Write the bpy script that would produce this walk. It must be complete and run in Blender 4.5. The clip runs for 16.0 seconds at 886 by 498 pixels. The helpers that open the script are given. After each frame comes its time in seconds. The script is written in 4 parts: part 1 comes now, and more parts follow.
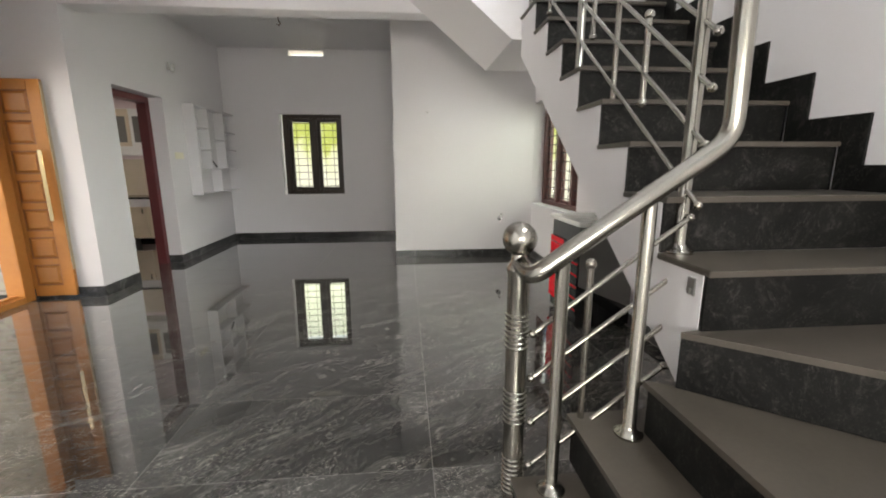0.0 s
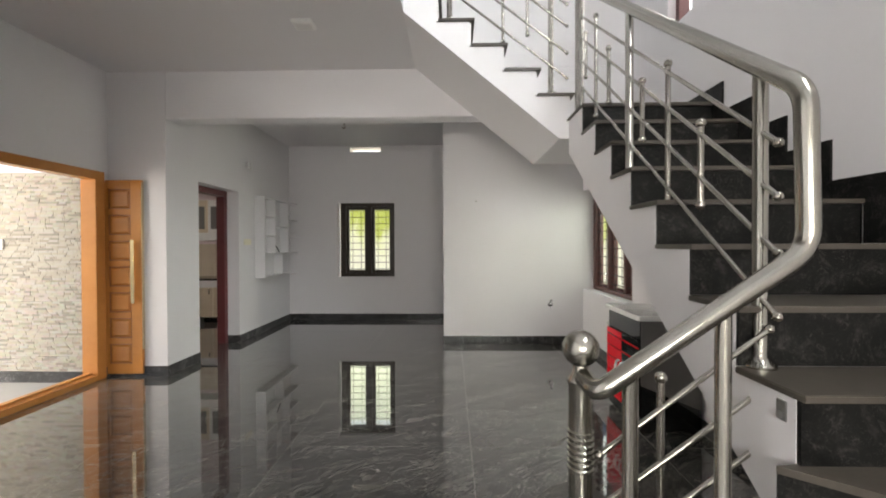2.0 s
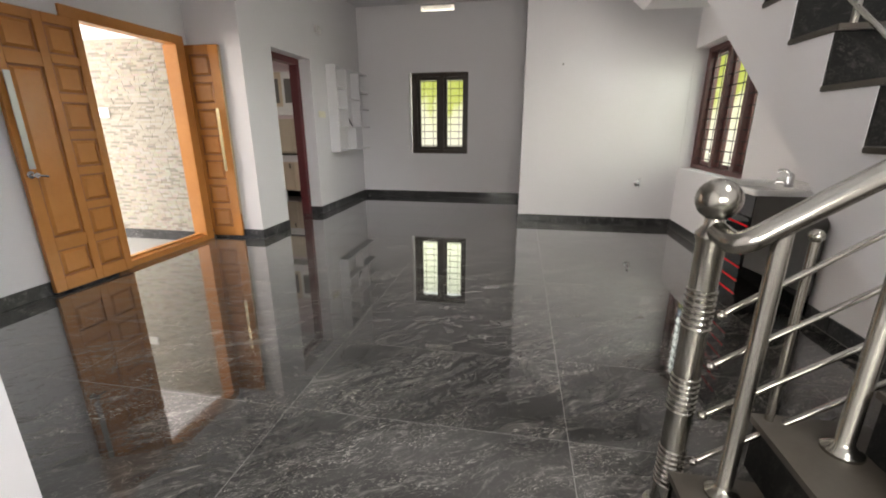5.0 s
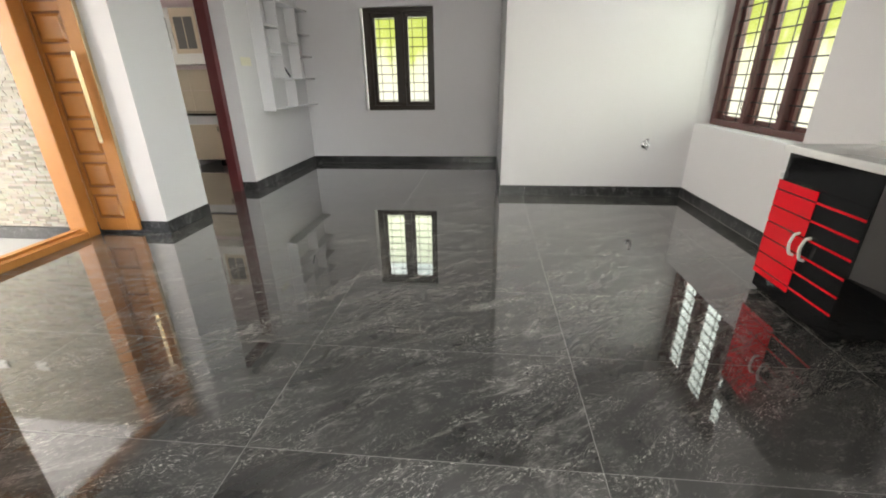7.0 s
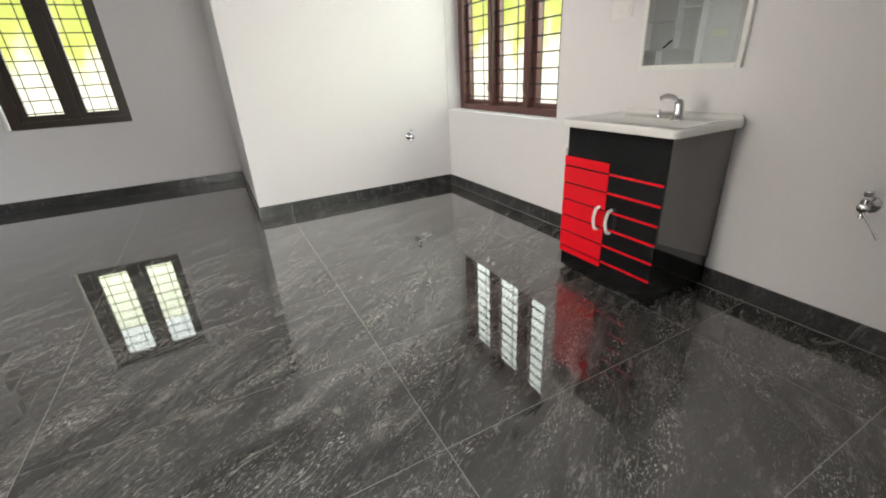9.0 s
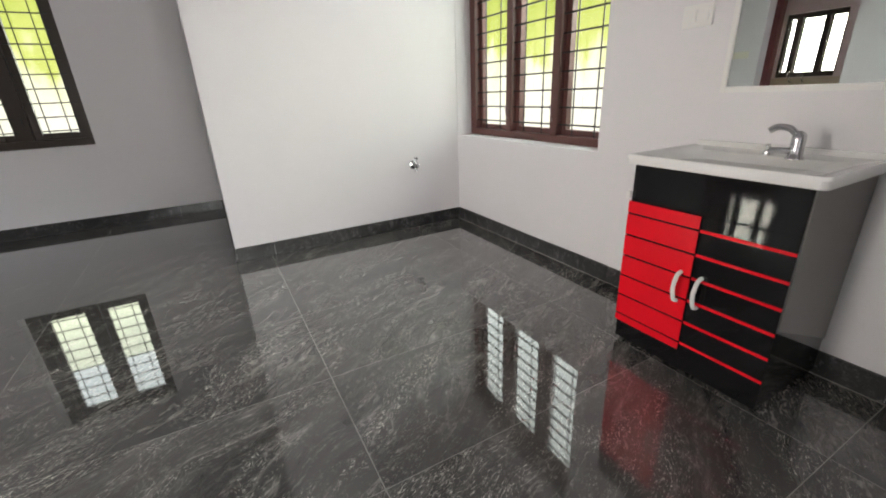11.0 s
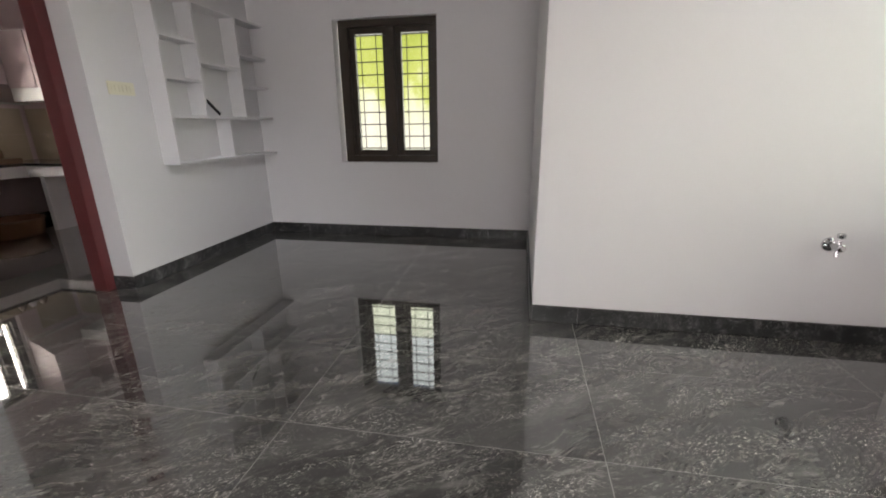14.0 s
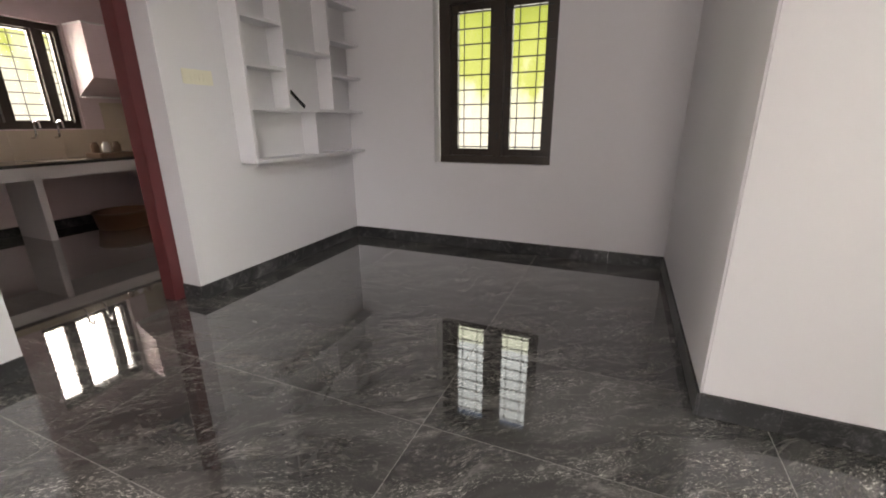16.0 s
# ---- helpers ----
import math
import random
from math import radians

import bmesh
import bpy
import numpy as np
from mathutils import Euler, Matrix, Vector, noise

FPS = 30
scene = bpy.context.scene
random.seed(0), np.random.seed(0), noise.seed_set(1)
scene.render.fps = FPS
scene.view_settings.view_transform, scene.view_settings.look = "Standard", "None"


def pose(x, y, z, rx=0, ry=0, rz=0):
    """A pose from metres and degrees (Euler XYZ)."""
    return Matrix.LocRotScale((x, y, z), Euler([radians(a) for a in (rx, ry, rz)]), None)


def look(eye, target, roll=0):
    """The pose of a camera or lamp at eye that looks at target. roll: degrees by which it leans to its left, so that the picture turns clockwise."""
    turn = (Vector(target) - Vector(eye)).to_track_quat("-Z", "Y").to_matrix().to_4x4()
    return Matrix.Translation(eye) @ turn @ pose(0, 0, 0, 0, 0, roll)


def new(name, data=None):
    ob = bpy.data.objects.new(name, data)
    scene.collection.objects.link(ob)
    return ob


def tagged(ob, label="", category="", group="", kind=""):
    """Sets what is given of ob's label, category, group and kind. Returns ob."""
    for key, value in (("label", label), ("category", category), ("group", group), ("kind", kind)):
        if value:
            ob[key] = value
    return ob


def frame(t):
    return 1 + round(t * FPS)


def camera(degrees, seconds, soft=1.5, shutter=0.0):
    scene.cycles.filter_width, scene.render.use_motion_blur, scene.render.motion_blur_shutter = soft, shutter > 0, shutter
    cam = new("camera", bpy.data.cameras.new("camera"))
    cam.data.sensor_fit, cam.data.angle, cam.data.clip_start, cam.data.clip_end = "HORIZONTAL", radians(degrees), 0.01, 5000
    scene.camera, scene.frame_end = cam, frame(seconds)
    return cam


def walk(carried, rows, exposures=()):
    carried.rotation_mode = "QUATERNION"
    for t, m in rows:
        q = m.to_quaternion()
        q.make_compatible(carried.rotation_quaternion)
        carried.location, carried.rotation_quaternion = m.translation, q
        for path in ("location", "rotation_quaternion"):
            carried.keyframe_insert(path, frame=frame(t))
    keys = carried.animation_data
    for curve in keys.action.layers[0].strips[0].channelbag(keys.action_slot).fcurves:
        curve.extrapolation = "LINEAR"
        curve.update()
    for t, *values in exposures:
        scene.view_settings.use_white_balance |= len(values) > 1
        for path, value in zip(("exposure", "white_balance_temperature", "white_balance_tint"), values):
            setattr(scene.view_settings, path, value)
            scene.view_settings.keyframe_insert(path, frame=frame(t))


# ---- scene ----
cam = camera(93.9, 16.0, soft=1.9)
PATH = [
    (0, (0.142, -5.579, 1.244), (0.317, -3.626, 0.847), -0.2),
    (0.5, (0.159, -5.566, 1.275), (0.37, -3.594, 1.016), -0.4),
    (1, (0.158, -5.565, 1.298), (0.343, -3.579, 1.159), -0.5),
    (1.5, (0.143, -5.569, 1.317), (0.238, -3.572, 1.257), -0.4),
    (2, (0.109, -5.576, 1.331), (0.068, -3.577, 1.31), -0.2),
    (2.5, (0.077, -5.584, 1.332), (-0.091, -3.591, 1.307), 0.1),
    (3, (0.047, -5.595, 1.326), (-0.231, -3.616, 1.243), 0.2),
    (3.5, (0.045, -5.591, 1.296), (-0.288, -3.628, 1.114), 0.2),
    (4, (0.039, -5.586, 1.262), (-0.307, -3.643, 0.942), -0.0),
    (4.5, (0.011, -5.582, 1.225), (-0.333, -3.663, 0.778), 0.1),
    (4.7, (0.002, -5.561, 1.211), (-0.343, -3.655, 0.713), 0.1),
    (6.8, (-0.155, -4.574, 1.163), (-0.418, -2.736, 0.421), -0.5),
    (7, (-0.169, -4.457, 1.166), (-0.361, -2.616, 0.409), -0.8),
    (7.5, (-0.205, -4.203, 1.162), (-0.151, -2.367, 0.369), -1.5),
    (8, (-0.219, -3.994, 1.136), (0.181, -2.222, 0.299), -2.2),
    (8.5, (-0.142, -3.811, 1.094), (0.553, -2.13, 0.262), -3.0),
    (8.7, (-0.178, -3.772, 1.093), (0.612, -2.126, 0.277), -3.5),
    (10.8, (-0.056, -3.218, 1.082), (0.858, -1.595, 0.354), -2.9),
    (11, (-0.014, -3.142, 1.086), (0.872, -1.496, 0.375), -2.5),
    (11.5, (0.047, -2.943, 1.091), (0.834, -1.234, 0.415), -1.6),
    (12, (0.07, -2.737, 1.114), (0.716, -0.957, 0.468), -1.0),
    (12.5, (0.087, -2.546, 1.104), (0.563, -0.705, 0.483), -0.6),
    (13, (0.05, -2.407, 1.113), (0.22, -0.508, 0.51), -0.8),
    (13.5, (-0.02, -2.342, 1.121), (-0.133, -0.433, 0.534), -0.6),
    (14, (-0.1, -2.301, 1.119), (-0.453, -0.419, 0.545), -0.6),
    (14.5, (-0.188, -2.244, 1.12), (-0.703, -0.398, 0.549), -0.6),
    (15, (-0.276, -2.1, 1.122), (-0.948, -0.303, 0.555), -0.7),
    (15.5, (-0.31, -1.876, 1.118), (-1.107, -0.133, 0.546), -1.0),
    (16, (-0.37, -1.642, 1.105), (-1.124, 0.115, 0.519), -0.5),
]
walk(cam, [(t, look(eye, target, roll)) for t, eye, target, roll in PATH], [(0, 0.38, 7200, 12), (3, 0.14, 7150, 13), (4.5, 0.28, 7200, 15), (7, 0.62, 7080, 10), (8.5, 0.85, 7050, 11), (11, 0.6, 6850, 14), (12.5, 0.5, 6650, 15), (14, 0.42, 7000, 17), (15, 0.5, 7400, 20), (16, 0.55, 7300, 20)])

# ---- world and light ----
world = bpy.data.worlds.new("sky")
scene.world = world
world.use_nodes = True
_wn, _wl = world.node_tree.nodes, world.node_tree.links
_sky = _wn.new("ShaderNodeTexSky")
_sky.sky_type = 'NISHITA'
_sky.sun_disc = False
_sky.sun_elevation = radians(58)
_sky.sun_rotation = radians(235)
_wn["Background"].inputs["Strength"].default_value = 0.15
_wl.new(_sky.outputs["Color"], _wn["Background"].inputs["Color"])
_sun = new("sun", bpy.data.lights.new("sun", 'SUN'))
_sun.data.energy = 3.0
_sun.data.angle = radians(0.5)
_sun.data.color = (1.0, 0.95, 0.88)
_sun.matrix_world = look((20 * math.sin(radians(235)), 20 * math.cos(radians(235)), 39), (0, 0, 0))


def area_lamp(name, eye, target, w, h, watts, colour=(1, 1, 1), spread=180):
    """Sky light that comes in through an opening."""
    lamp = new(name, bpy.data.lights.new(name, 'AREA'))
    lamp.data.shape = 'RECTANGLE'
    lamp.data.size, lamp.data.size_y = w, h
    lamp.data.energy, lamp.data.color = watts, colour
    lamp.data.spread = radians(spread)
    lamp.matrix_world = look(eye, target)
    return lamp


# ---- plan, in metres ----
XK = -2.80      # face of the kitchen wall and of the pier's flank
XL = -3.40      # face of the hall's left wall
XR = 1.87       # face of the right wall
YB = 1.805      # dining back wall
YP = -1.41      # pier front, beam front
YS = -7.6       # wall behind the camera
ZC = 3.10       # ceiling
ZB = 2.62       # underside of the beam
ZU = 5.9        # ceiling of the upper floor
SK = 0.10       # skirting height
RISE, GO = 0.19, 0.255
XS = 1.0        # open side of the first flight
YF = -2.42      # open side of the second flight
Y6 = -4.26      # riser up to the sixth level
area_lamp("sky_right_window", (2.5, -0.72, 2.2), (-2.8, -0.35, 0.7), 2.2, 1.9, 50, (0.95, 1.0, 0.98), 85)
area_lamp("sky_right_low", (2.78, -0.25, 1.85), (0, -0.25, 0.7), 3.6, 2.3, 64, (0.95, 1.0, 0.96))
area_lamp("sky_dining_window", (-1.4, 2.25, 1.42), (-1.4, 0, 1.3), 1.1, 1.4, 10, (0.95, 1.0, 0.98))
area_lamp("sky_porch", (-7.3, -2.9, 1.4), (-3.4, -2.45, 1.2), 2.6, 2.4, 320, (1.0, 0.98, 0.95))
# fill lamp outside an added upper opening, out of view
area_lamp("fill_upper_opening", (2.2, -5.75, 4.55), (0.6, -4.8, 3.4), 1.7, 1.3, 240, (0.84, 0.93, 1.0))
area_lamp("sky_stair_window", (2.2, -2.33, 3.7), (0.6, -2.5, 3.0), 0.35, 1.3, 20, (0.9, 0.95, 1.0))
# fill light from behind the camera, through an added window
area_lamp("fill_back_window", (0.3, YS - 0.45, 1.5), (0.0, -4.0, 1.2), 2.0, 1.3, 195)
area_lamp("sky_kitchen_window", (-6.5, 0.9, 1.6), (-5.0, 0.7, 1.2), 1.2, 1.3, 105, (1.0, 0.95, 0.92))
area_lamp("sky_vent", (-1.425, 2.3, 3.05), (-1.4, 0, 2.6), 0.6, 0.12, 2.5, (1.0, 0.97, 0.85))


# ---- materials ----
def material(name, colour, rough=0.5, metal=0.0, spot=None, spot_scale=3.0, grain=40.0, amount=0.06, bump=0.0, spec=0.5):
    """A surface with slow stains and fine grain in its colour and relief."""
    m = bpy.data.materials.new(name)
    m.use_nodes = True
    n, l = m.node_tree.nodes, m.node_tree.links
    p = n["Principled BSDF"]
    p.inputs["Roughness"].default_value = rough
    p.inputs["Metallic"].default_value = metal
    p.inputs["Specular IOR Level"].default_value = spec
    co = n.new("ShaderNodeTexCoord")
    big = n.new("ShaderNodeTexNoise")
    big.inputs["Scale"].default_value = spot_scale
    big.inputs["Detail"].default_value = 5
    fine = n.new("ShaderNodeTexNoise")
    fine.inputs["Scale"].default_value = grain
    fine.inputs["Detail"].default_value = 4
    l.new(co.outputs["Object"], big.inputs["Vector"])
    l.new(co.outputs["Object"], fine.inputs["Vector"])
    ramp = n.new("ShaderNodeMix")
    ramp.data_type = 'RGBA'
    dark = spot or tuple(c * (1 - 2 * amount) for c in colour)
    ramp.inputs["A"].default_value = (*dark, 1)
    ramp.inputs["B"].default_value = (*colour, 1)
    add = n.new("ShaderNodeMath")
    add.operation = 'MULTIPLY_ADD'
    add.inputs[1].default_value = 0.4
    l.new(fine.outputs["Fac"], add.inputs[0])
    half = n.new("ShaderNodeMath")
    half.operation = 'MULTIPLY'
    half.inputs[1].default_value = 0.9
    l.new(big.outputs["Fac"], half.inputs[0])
    l.new(half.outputs[0], add.inputs[2])
    l.new(add.outputs[0], ramp.inputs["Factor"])
    l.new(ramp.outputs["Result"], p.inputs["Base Color"])
    if bump:
        b = n.new("ShaderNodeBump")
        b.inputs["Strength"].default_value = bump
        b.inputs["Distance"].default_value = 0.004
        l.new(fine.outputs["Fac"], b.inputs["Height"])
        l.new(b.outputs["Normal"], p.inputs["Normal"])
    return m


def marble(name, base, mid, vein, rough, per_piece=True, scale=1.0, ripple=0.01, coat=0.0, spec=0.6, flecks=0.0):
    """Dark polished stone with streaks along a diagonal and flecks along them."""
    m = bpy.data.materials.new(name)
    m.use_nodes = True
    n, l = m.node_tree.nodes, m.node_tree.links
    p = n["Principled BSDF"]
    geo = n.new("ShaderNodeNewGeometry")
    info = n.new("ShaderNodeObjectInfo")
    shift = n.new("ShaderNodeVectorMath")
    shift.operation = 'MULTIPLY_ADD'
    shift.inputs[1].default_value = (7.0, 11.0, 5.0) if per_piece else (0, 0, 0)
    l.new(info.outputs["Random"], shift.inputs[0])
    l.new(geo.outputs["Position"], shift.inputs[2])
    turn = n.new("ShaderNodeMapping")
    turn.inputs["Rotation"].default_value = (0, 0, radians(-32))
    mapp = n.new("ShaderNodeMapping")
    mapp.inputs["Scale"].default_value = (1.0 * scale, 3.2 * scale, 2.0 * scale)
    l.new(shift.outputs[0], turn.inputs["Vector"])
    bend = n.new("ShaderNodeTexNoise")
    bend.inputs["Scale"].default_value = 1.6
    bend.inputs["Detail"].default_value = 2
    l.new(turn.outputs[0], bend.inputs["Vector"])
    warp = n.new("ShaderNodeVectorMath")
    warp.operation = 'MULTIPLY_ADD'
    warp.inputs[1].default_value = (0.28, 0.28, 0.28)
    l.new(bend.outputs["Color"], warp.inputs[0])
    l.new(turn.outputs[0], warp.inputs[2])
    l.new(warp.outputs[0], mapp.inputs["Vector"])

    def noise_of(vec, scale_, detail, rough_=0.6, dist=0.0):
        t = n.new("ShaderNodeTexNoise")
        t.inputs["Scale"].default_value = scale_
        t.inputs["Detail"].default_value = detail
        t.inputs["Roughness"].default_value = rough_
        t.inputs["Distortion"].default_value = dist
        l.new(vec, t.inputs["Vector"])
        return t.outputs["Fac"]

    def ramp_of(fac, a, b):
        r = n.new("ShaderNodeMapRange")
        r.inputs["From Min"].default_value = a
        r.inputs["From Max"].default_value = b
        l.new(fac, r.inputs["Value"])
        return r.outputs["Result"]

    def times(a, b):
        k = n.new("ShaderNodeMath")
        k.operation = 'MULTIPLY'
        l.new(a, k.inputs[0])
        l.new(b, k.inputs[1])
        return k.outputs[0]

    def mix(fac, a, b):
        x = n.new("ShaderNodeMix")
        x.data_type = 'RGBA'
        l.new(fac, x.inputs["Factor"])
        for key, v in (("A", a), ("B", b)):
            if isinstance(v, tuple):
                x.inputs[key].default_value = (*v, 1)
            else:
                l.new(v, x.inputs[key])
        return x.outputs["Result"]

    cloud = ramp_of(noise_of(mapp.outputs[0], 0.9, 6, 0.6, 0.8), 0.35, 0.68)
    streak = ramp_of(noise_of(mapp.outputs[0], 2.6, 9, 0.72, 1.6), 0.5, 0.72)
    fleck = ramp_of(noise_of(mapp.outputs[0], 20.0, 6, 0.78, 0.9), 0.53, 0.63)
    wide = ramp_of(noise_of(mapp.outputs[0], 1.5, 5, 0.65, 1.6), 0.44, 0.62)
    sparkle = ramp_of(noise_of(turn.outputs[0], 60.0 * scale, 4, 0.75), 0.59, 0.70)
    ridge = n.new("ShaderNodeMath")
    ridge.operation = 'COMPARE'
    ridge.inputs[1].default_value = 0.5
    ridge.inputs[2].default_value = 0.012
    l.new(noise_of(mapp.outputs[0], 1.1, 5, 0.55, 2.2), ridge.inputs[0])
    c = mix(cloud, base, mid)
    c = mix(times(streak, wide), c, tuple(0.35 * v + 0.65 * u for u, v in zip(mid, vein)) if flecks else vein)
    c = mix(times(fleck, wide), c, tuple(0.4 * v + 0.6 * u for u, v in zip(mid, vein)) if flecks else vein)
    c = mix(times(sparkle, cloud), c, tuple(0.3 * v + 0.7 * u for u, v in zip(mid, vein)) if flecks else vein)
    if flecks:
        grit = ramp_of(noise_of(mapp.outputs[0], 58.0, 4, 0.85, 0.2), 0.555, 0.64)
        bands = ramp_of(noise_of(mapp.outputs[0], 1.7, 7, 0.72, 1.0), 0.46, 0.61)
        c = mix(times(grit, bands), c, tuple(min(0.9, v * flecks) for v in vein))
    c = mix(times(ridge.outputs[0], streak), c, tuple(0.6 * v + 0.4 * u for u, v in zip(mid, vein)) if flecks else vein)
    l.new(c, p.inputs["Base Color"])
    p.inputs["Roughness"].default_value = rough
    p.inputs["Specular IOR Level"].default_value = spec
    p.inputs["Coat Weight"].default_value = coat
    p.inputs["Coat Roughness"].default_value = 0.02
    p.inputs["Coat IOR"].default_value = 1.6
    wave = n.new("ShaderNodeBump")
    wave.inputs["Strength"].default_value = ripple
    wave.inputs["Distance"].default_value = 0.004
    l.new(noise_of(shift.outputs[0], 4.0, 2, 0.4), wave.inputs["Height"])
    l.new(wave.outputs["Normal"], p.inputs["Normal"])
    return m


def glow(name, colour, strength):
    m = bpy.data.materials.new(name)
    m.use_nodes = True
    p = m.node_tree.nodes["Principled BSDF"]
    p.inputs["Base Color"].default_value = (0, 0, 0, 1)
    p.inputs["Emission Color"].default_value = (*colour, 1)
    p.inputs["Emission Strength"].default_value = strength
    return m


WALL = material("wall_paint", (0.74, 0.73, 0.74), 0.6, amount=0.025, spot_scale=1.2, grain=90, bump=0.08)
CEIL = material("ceiling_paint", (0.72, 0.71, 0.72), 0.7, amount=0.03, spot_scale=0.8, grain=60, bump=0.05)
FLOOR = marble("floor_tile", (0.028, 0.0275, 0.0265), (0.086, 0.084, 0.080), (0.43, 0.41, 0.375), 0.04, coat=0.9, spec=0.5, ripple=0.016, flecks=1.8)
SKIRT = marble("skirting_stone", (0.018, 0.0185, 0.019), (0.050, 0.051, 0.052), (0.2, 0.2, 0.2), 0.28, spec=0.35)
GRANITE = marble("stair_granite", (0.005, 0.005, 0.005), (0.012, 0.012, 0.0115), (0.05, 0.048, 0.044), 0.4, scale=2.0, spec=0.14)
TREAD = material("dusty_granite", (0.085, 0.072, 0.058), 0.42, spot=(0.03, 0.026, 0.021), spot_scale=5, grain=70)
GROUT = material("grout", (0.27, 0.26, 0.245), 0.8)
STEEL = material("polished_steel", (0.40, 0.38, 0.34), 0.22, 1.0, amount=0.04)
# darker teak that paints in the shade of the panel grooves
TEAK_SHADE = material("shaded_groove_teak", (0.33, 0.125, 0.034), 0.4, spot=(0.22, 0.08, 0.02), spot_scale=4, grain=25)
TEAK = material("varnished_teak", (0.57, 0.25, 0.07), 0.24, spot=(0.42, 0.16, 0.037), spot_scale=4, grain=25)
FRAME_DARK = material("dark_window_wood", (0.035, 0.024, 0.016), 0.35, amount=0.15)
FRAME_RED = material("maroon_wood", (0.125, 0.050, 0.044), 0.35, spot=(0.075, 0.028, 0.025))
MAROON = material("deep_maroon_wood", (0.13, 0.028, 0.030), 0.35, spot=(0.08, 0.017, 0.018))
IRON = material("black_grille", (0.02, 0.02, 0.02), 0.5, amount=0.1)
RED = material("red_laminate", (0.85, 0.006, 0.018), 0.25, amount=0.03)
BLACK = material("black_laminate", (0.008, 0.008, 0.009), 0.04, amount=0.1)
GREY = material("grey_laminate", (0.15, 0.145, 0.135), 0.4, amount=0.08)
CERAMIC = material("white_ceramic", (0.82, 0.82, 0.80), 0.12, amount=0.01)
IVORY = material("ivory_plastic", (0.80, 0.77, 0.62), 0.35, amount=0.02)
PINK = material("pale_pink_paint", (0.72, 0.60, 0.61), 0.5, amount=0.04, spot_scale=1.5)
WHITE = material("white_plastic", (0.78, 0.78, 0.76), 0.35, amount=0.02)
CHROME = material("chrome", (0.62, 0.62, 0.63), 0.07, 1.0, amount=0.02)
BRASS = material("satin_brass", (0.80, 0.66, 0.42), 0.22, 1.0, amount=0.04)


# ---- building helpers ----
def box(bm, x0, y0, z0, x1, y1, z1, bevel=0.0):
    """Adds a box, with its edges rounded where bevel is given."""
    vs = bmesh.ops.create_cube(bm, size=1, matrix=Matrix.Translation(((x0 + x1) / 2, (y0 + y1) / 2, (z0 + z1) / 2))
                               @ Matrix.Diagonal((abs(x1 - x0), abs(y1 - y0), abs(z1 - z0), 1)))["verts"]
    if bevel:
        es = {e for v in vs for e in v.link_edges}
        bmesh.ops.bevel(bm, geom=list(es), offset=bevel, segments=2, affect='EDGES')
    return bm


def prism(bm, outline, axis, a, b):
    """Extrudes a closed outline of 2D points along an axis from a to b; the two other axes keep their order."""
    def place(p, v):
        return {'x': (v, p[0], p[1]), 'y': (p[0], v, p[1]), 'z': (p[0], p[1], v)}[axis]
    low = [bm.verts.new(place(p, a)) for p in outline]
    high = [bm.verts.new(place(p, b)) for p in outline]
    bm.faces.new(low)
    bm.faces.new(high[::-1])
    for i in range(len(outline)):
        j = (i + 1) % len(outline)
        bm.faces.new((low[j], low[i], high[i], high[j]))
    bmesh.ops.recalc_face_normals(bm, faces=bm.faces)
    return bm


def rod(bm, a, b, radius, sides=12, radius_b=None):
    a, b = Vector(a), Vector(b)
    d = b - a
    m = Matrix.Translation((a + b) / 2) @ d.to_track_quat('Z', 'Y').to_matrix().to_4x4()
    bmesh.ops.create_cone(bm, cap_ends=True, segments=sides, radius1=radius, radius2=radius if radius_b is None else radius_b, depth=d.length, matrix=m)
    return bm


def ball(bm, c, radius, sides=14):
    bmesh.ops.create_uvsphere(bm, u_segments=sides, v_segments=max(8, sides // 2), radius=radius, matrix=Matrix.Translation(c))
    return bm


def lathe(bm, profile, m=None, sides=20):
    """Turns a profile of (radius, height) round the z axis."""
    rings = []
    for r, z in profile:
        rings.append([bm.verts.new((r * math.cos(2 * math.pi * i / sides), r * math.sin(2 * math.pi * i / sides), z)) for i in range(sides)])
    for p, q in zip(rings, rings[1:]):
        for i in range(sides):
            j = (i + 1) % sides
            bm.faces.new((p[i], p[j], q[j], q[i]))
    bm.faces.new(rings[0][::-1])
    bm.faces.new(rings[-1])
    if m is not None:
        vs = [v for r in rings for v in r]
        bmesh.ops.transform(bm, matrix=m, verts=vs)
    return bm


def tube(bm, points, radius, sides=14, rounded=0.0, steps=5):
    """A pipe along points, its corners rounded."""
    pts = [Vector(p) for p in points]
    if rounded:
        out = [pts[0]]
        for a, b, c in zip(pts, pts[1:], pts[2:]):
            r = min(rounded, (a - b).length * 0.45, (c - b).length * 0.45)
            p, q = b + (a - b).normalized() * r, b + (c - b).normalized() * r
            for i in range(steps + 1):
                k = i / steps
                out.append(p * (1 - k) ** 2 + b * 2 * k * (1 - k) + q * k * k)
        out.append(pts[-1])
        pts = out
    rings = []
    side = None
    for i, p in enumerate(pts):
        d = (pts[min(i + 1, len(pts) - 1)] - pts[max(i - 1, 0)]).normalized()
        if side is None:
            side = d.orthogonal().normalized()
        side = (side - d * side.dot(d)).normalized()
        up = d.cross(side)
        rings.append([bm.verts.new(p + radius * (math.cos(2 * math.pi * k / sides) * side + math.sin(2 * math.pi * k / sides) * up)) for k in range(sides)])
    for a, b in zip(rings, rings[1:]):
        for k in range(sides):
            j = (k + 1) % sides
            bm.faces.new((a[k], a[j], b[j], b[k]))
    bm.faces.new(rings[0][::-1])
    bm.faces.new(rings[-1])
    return bm


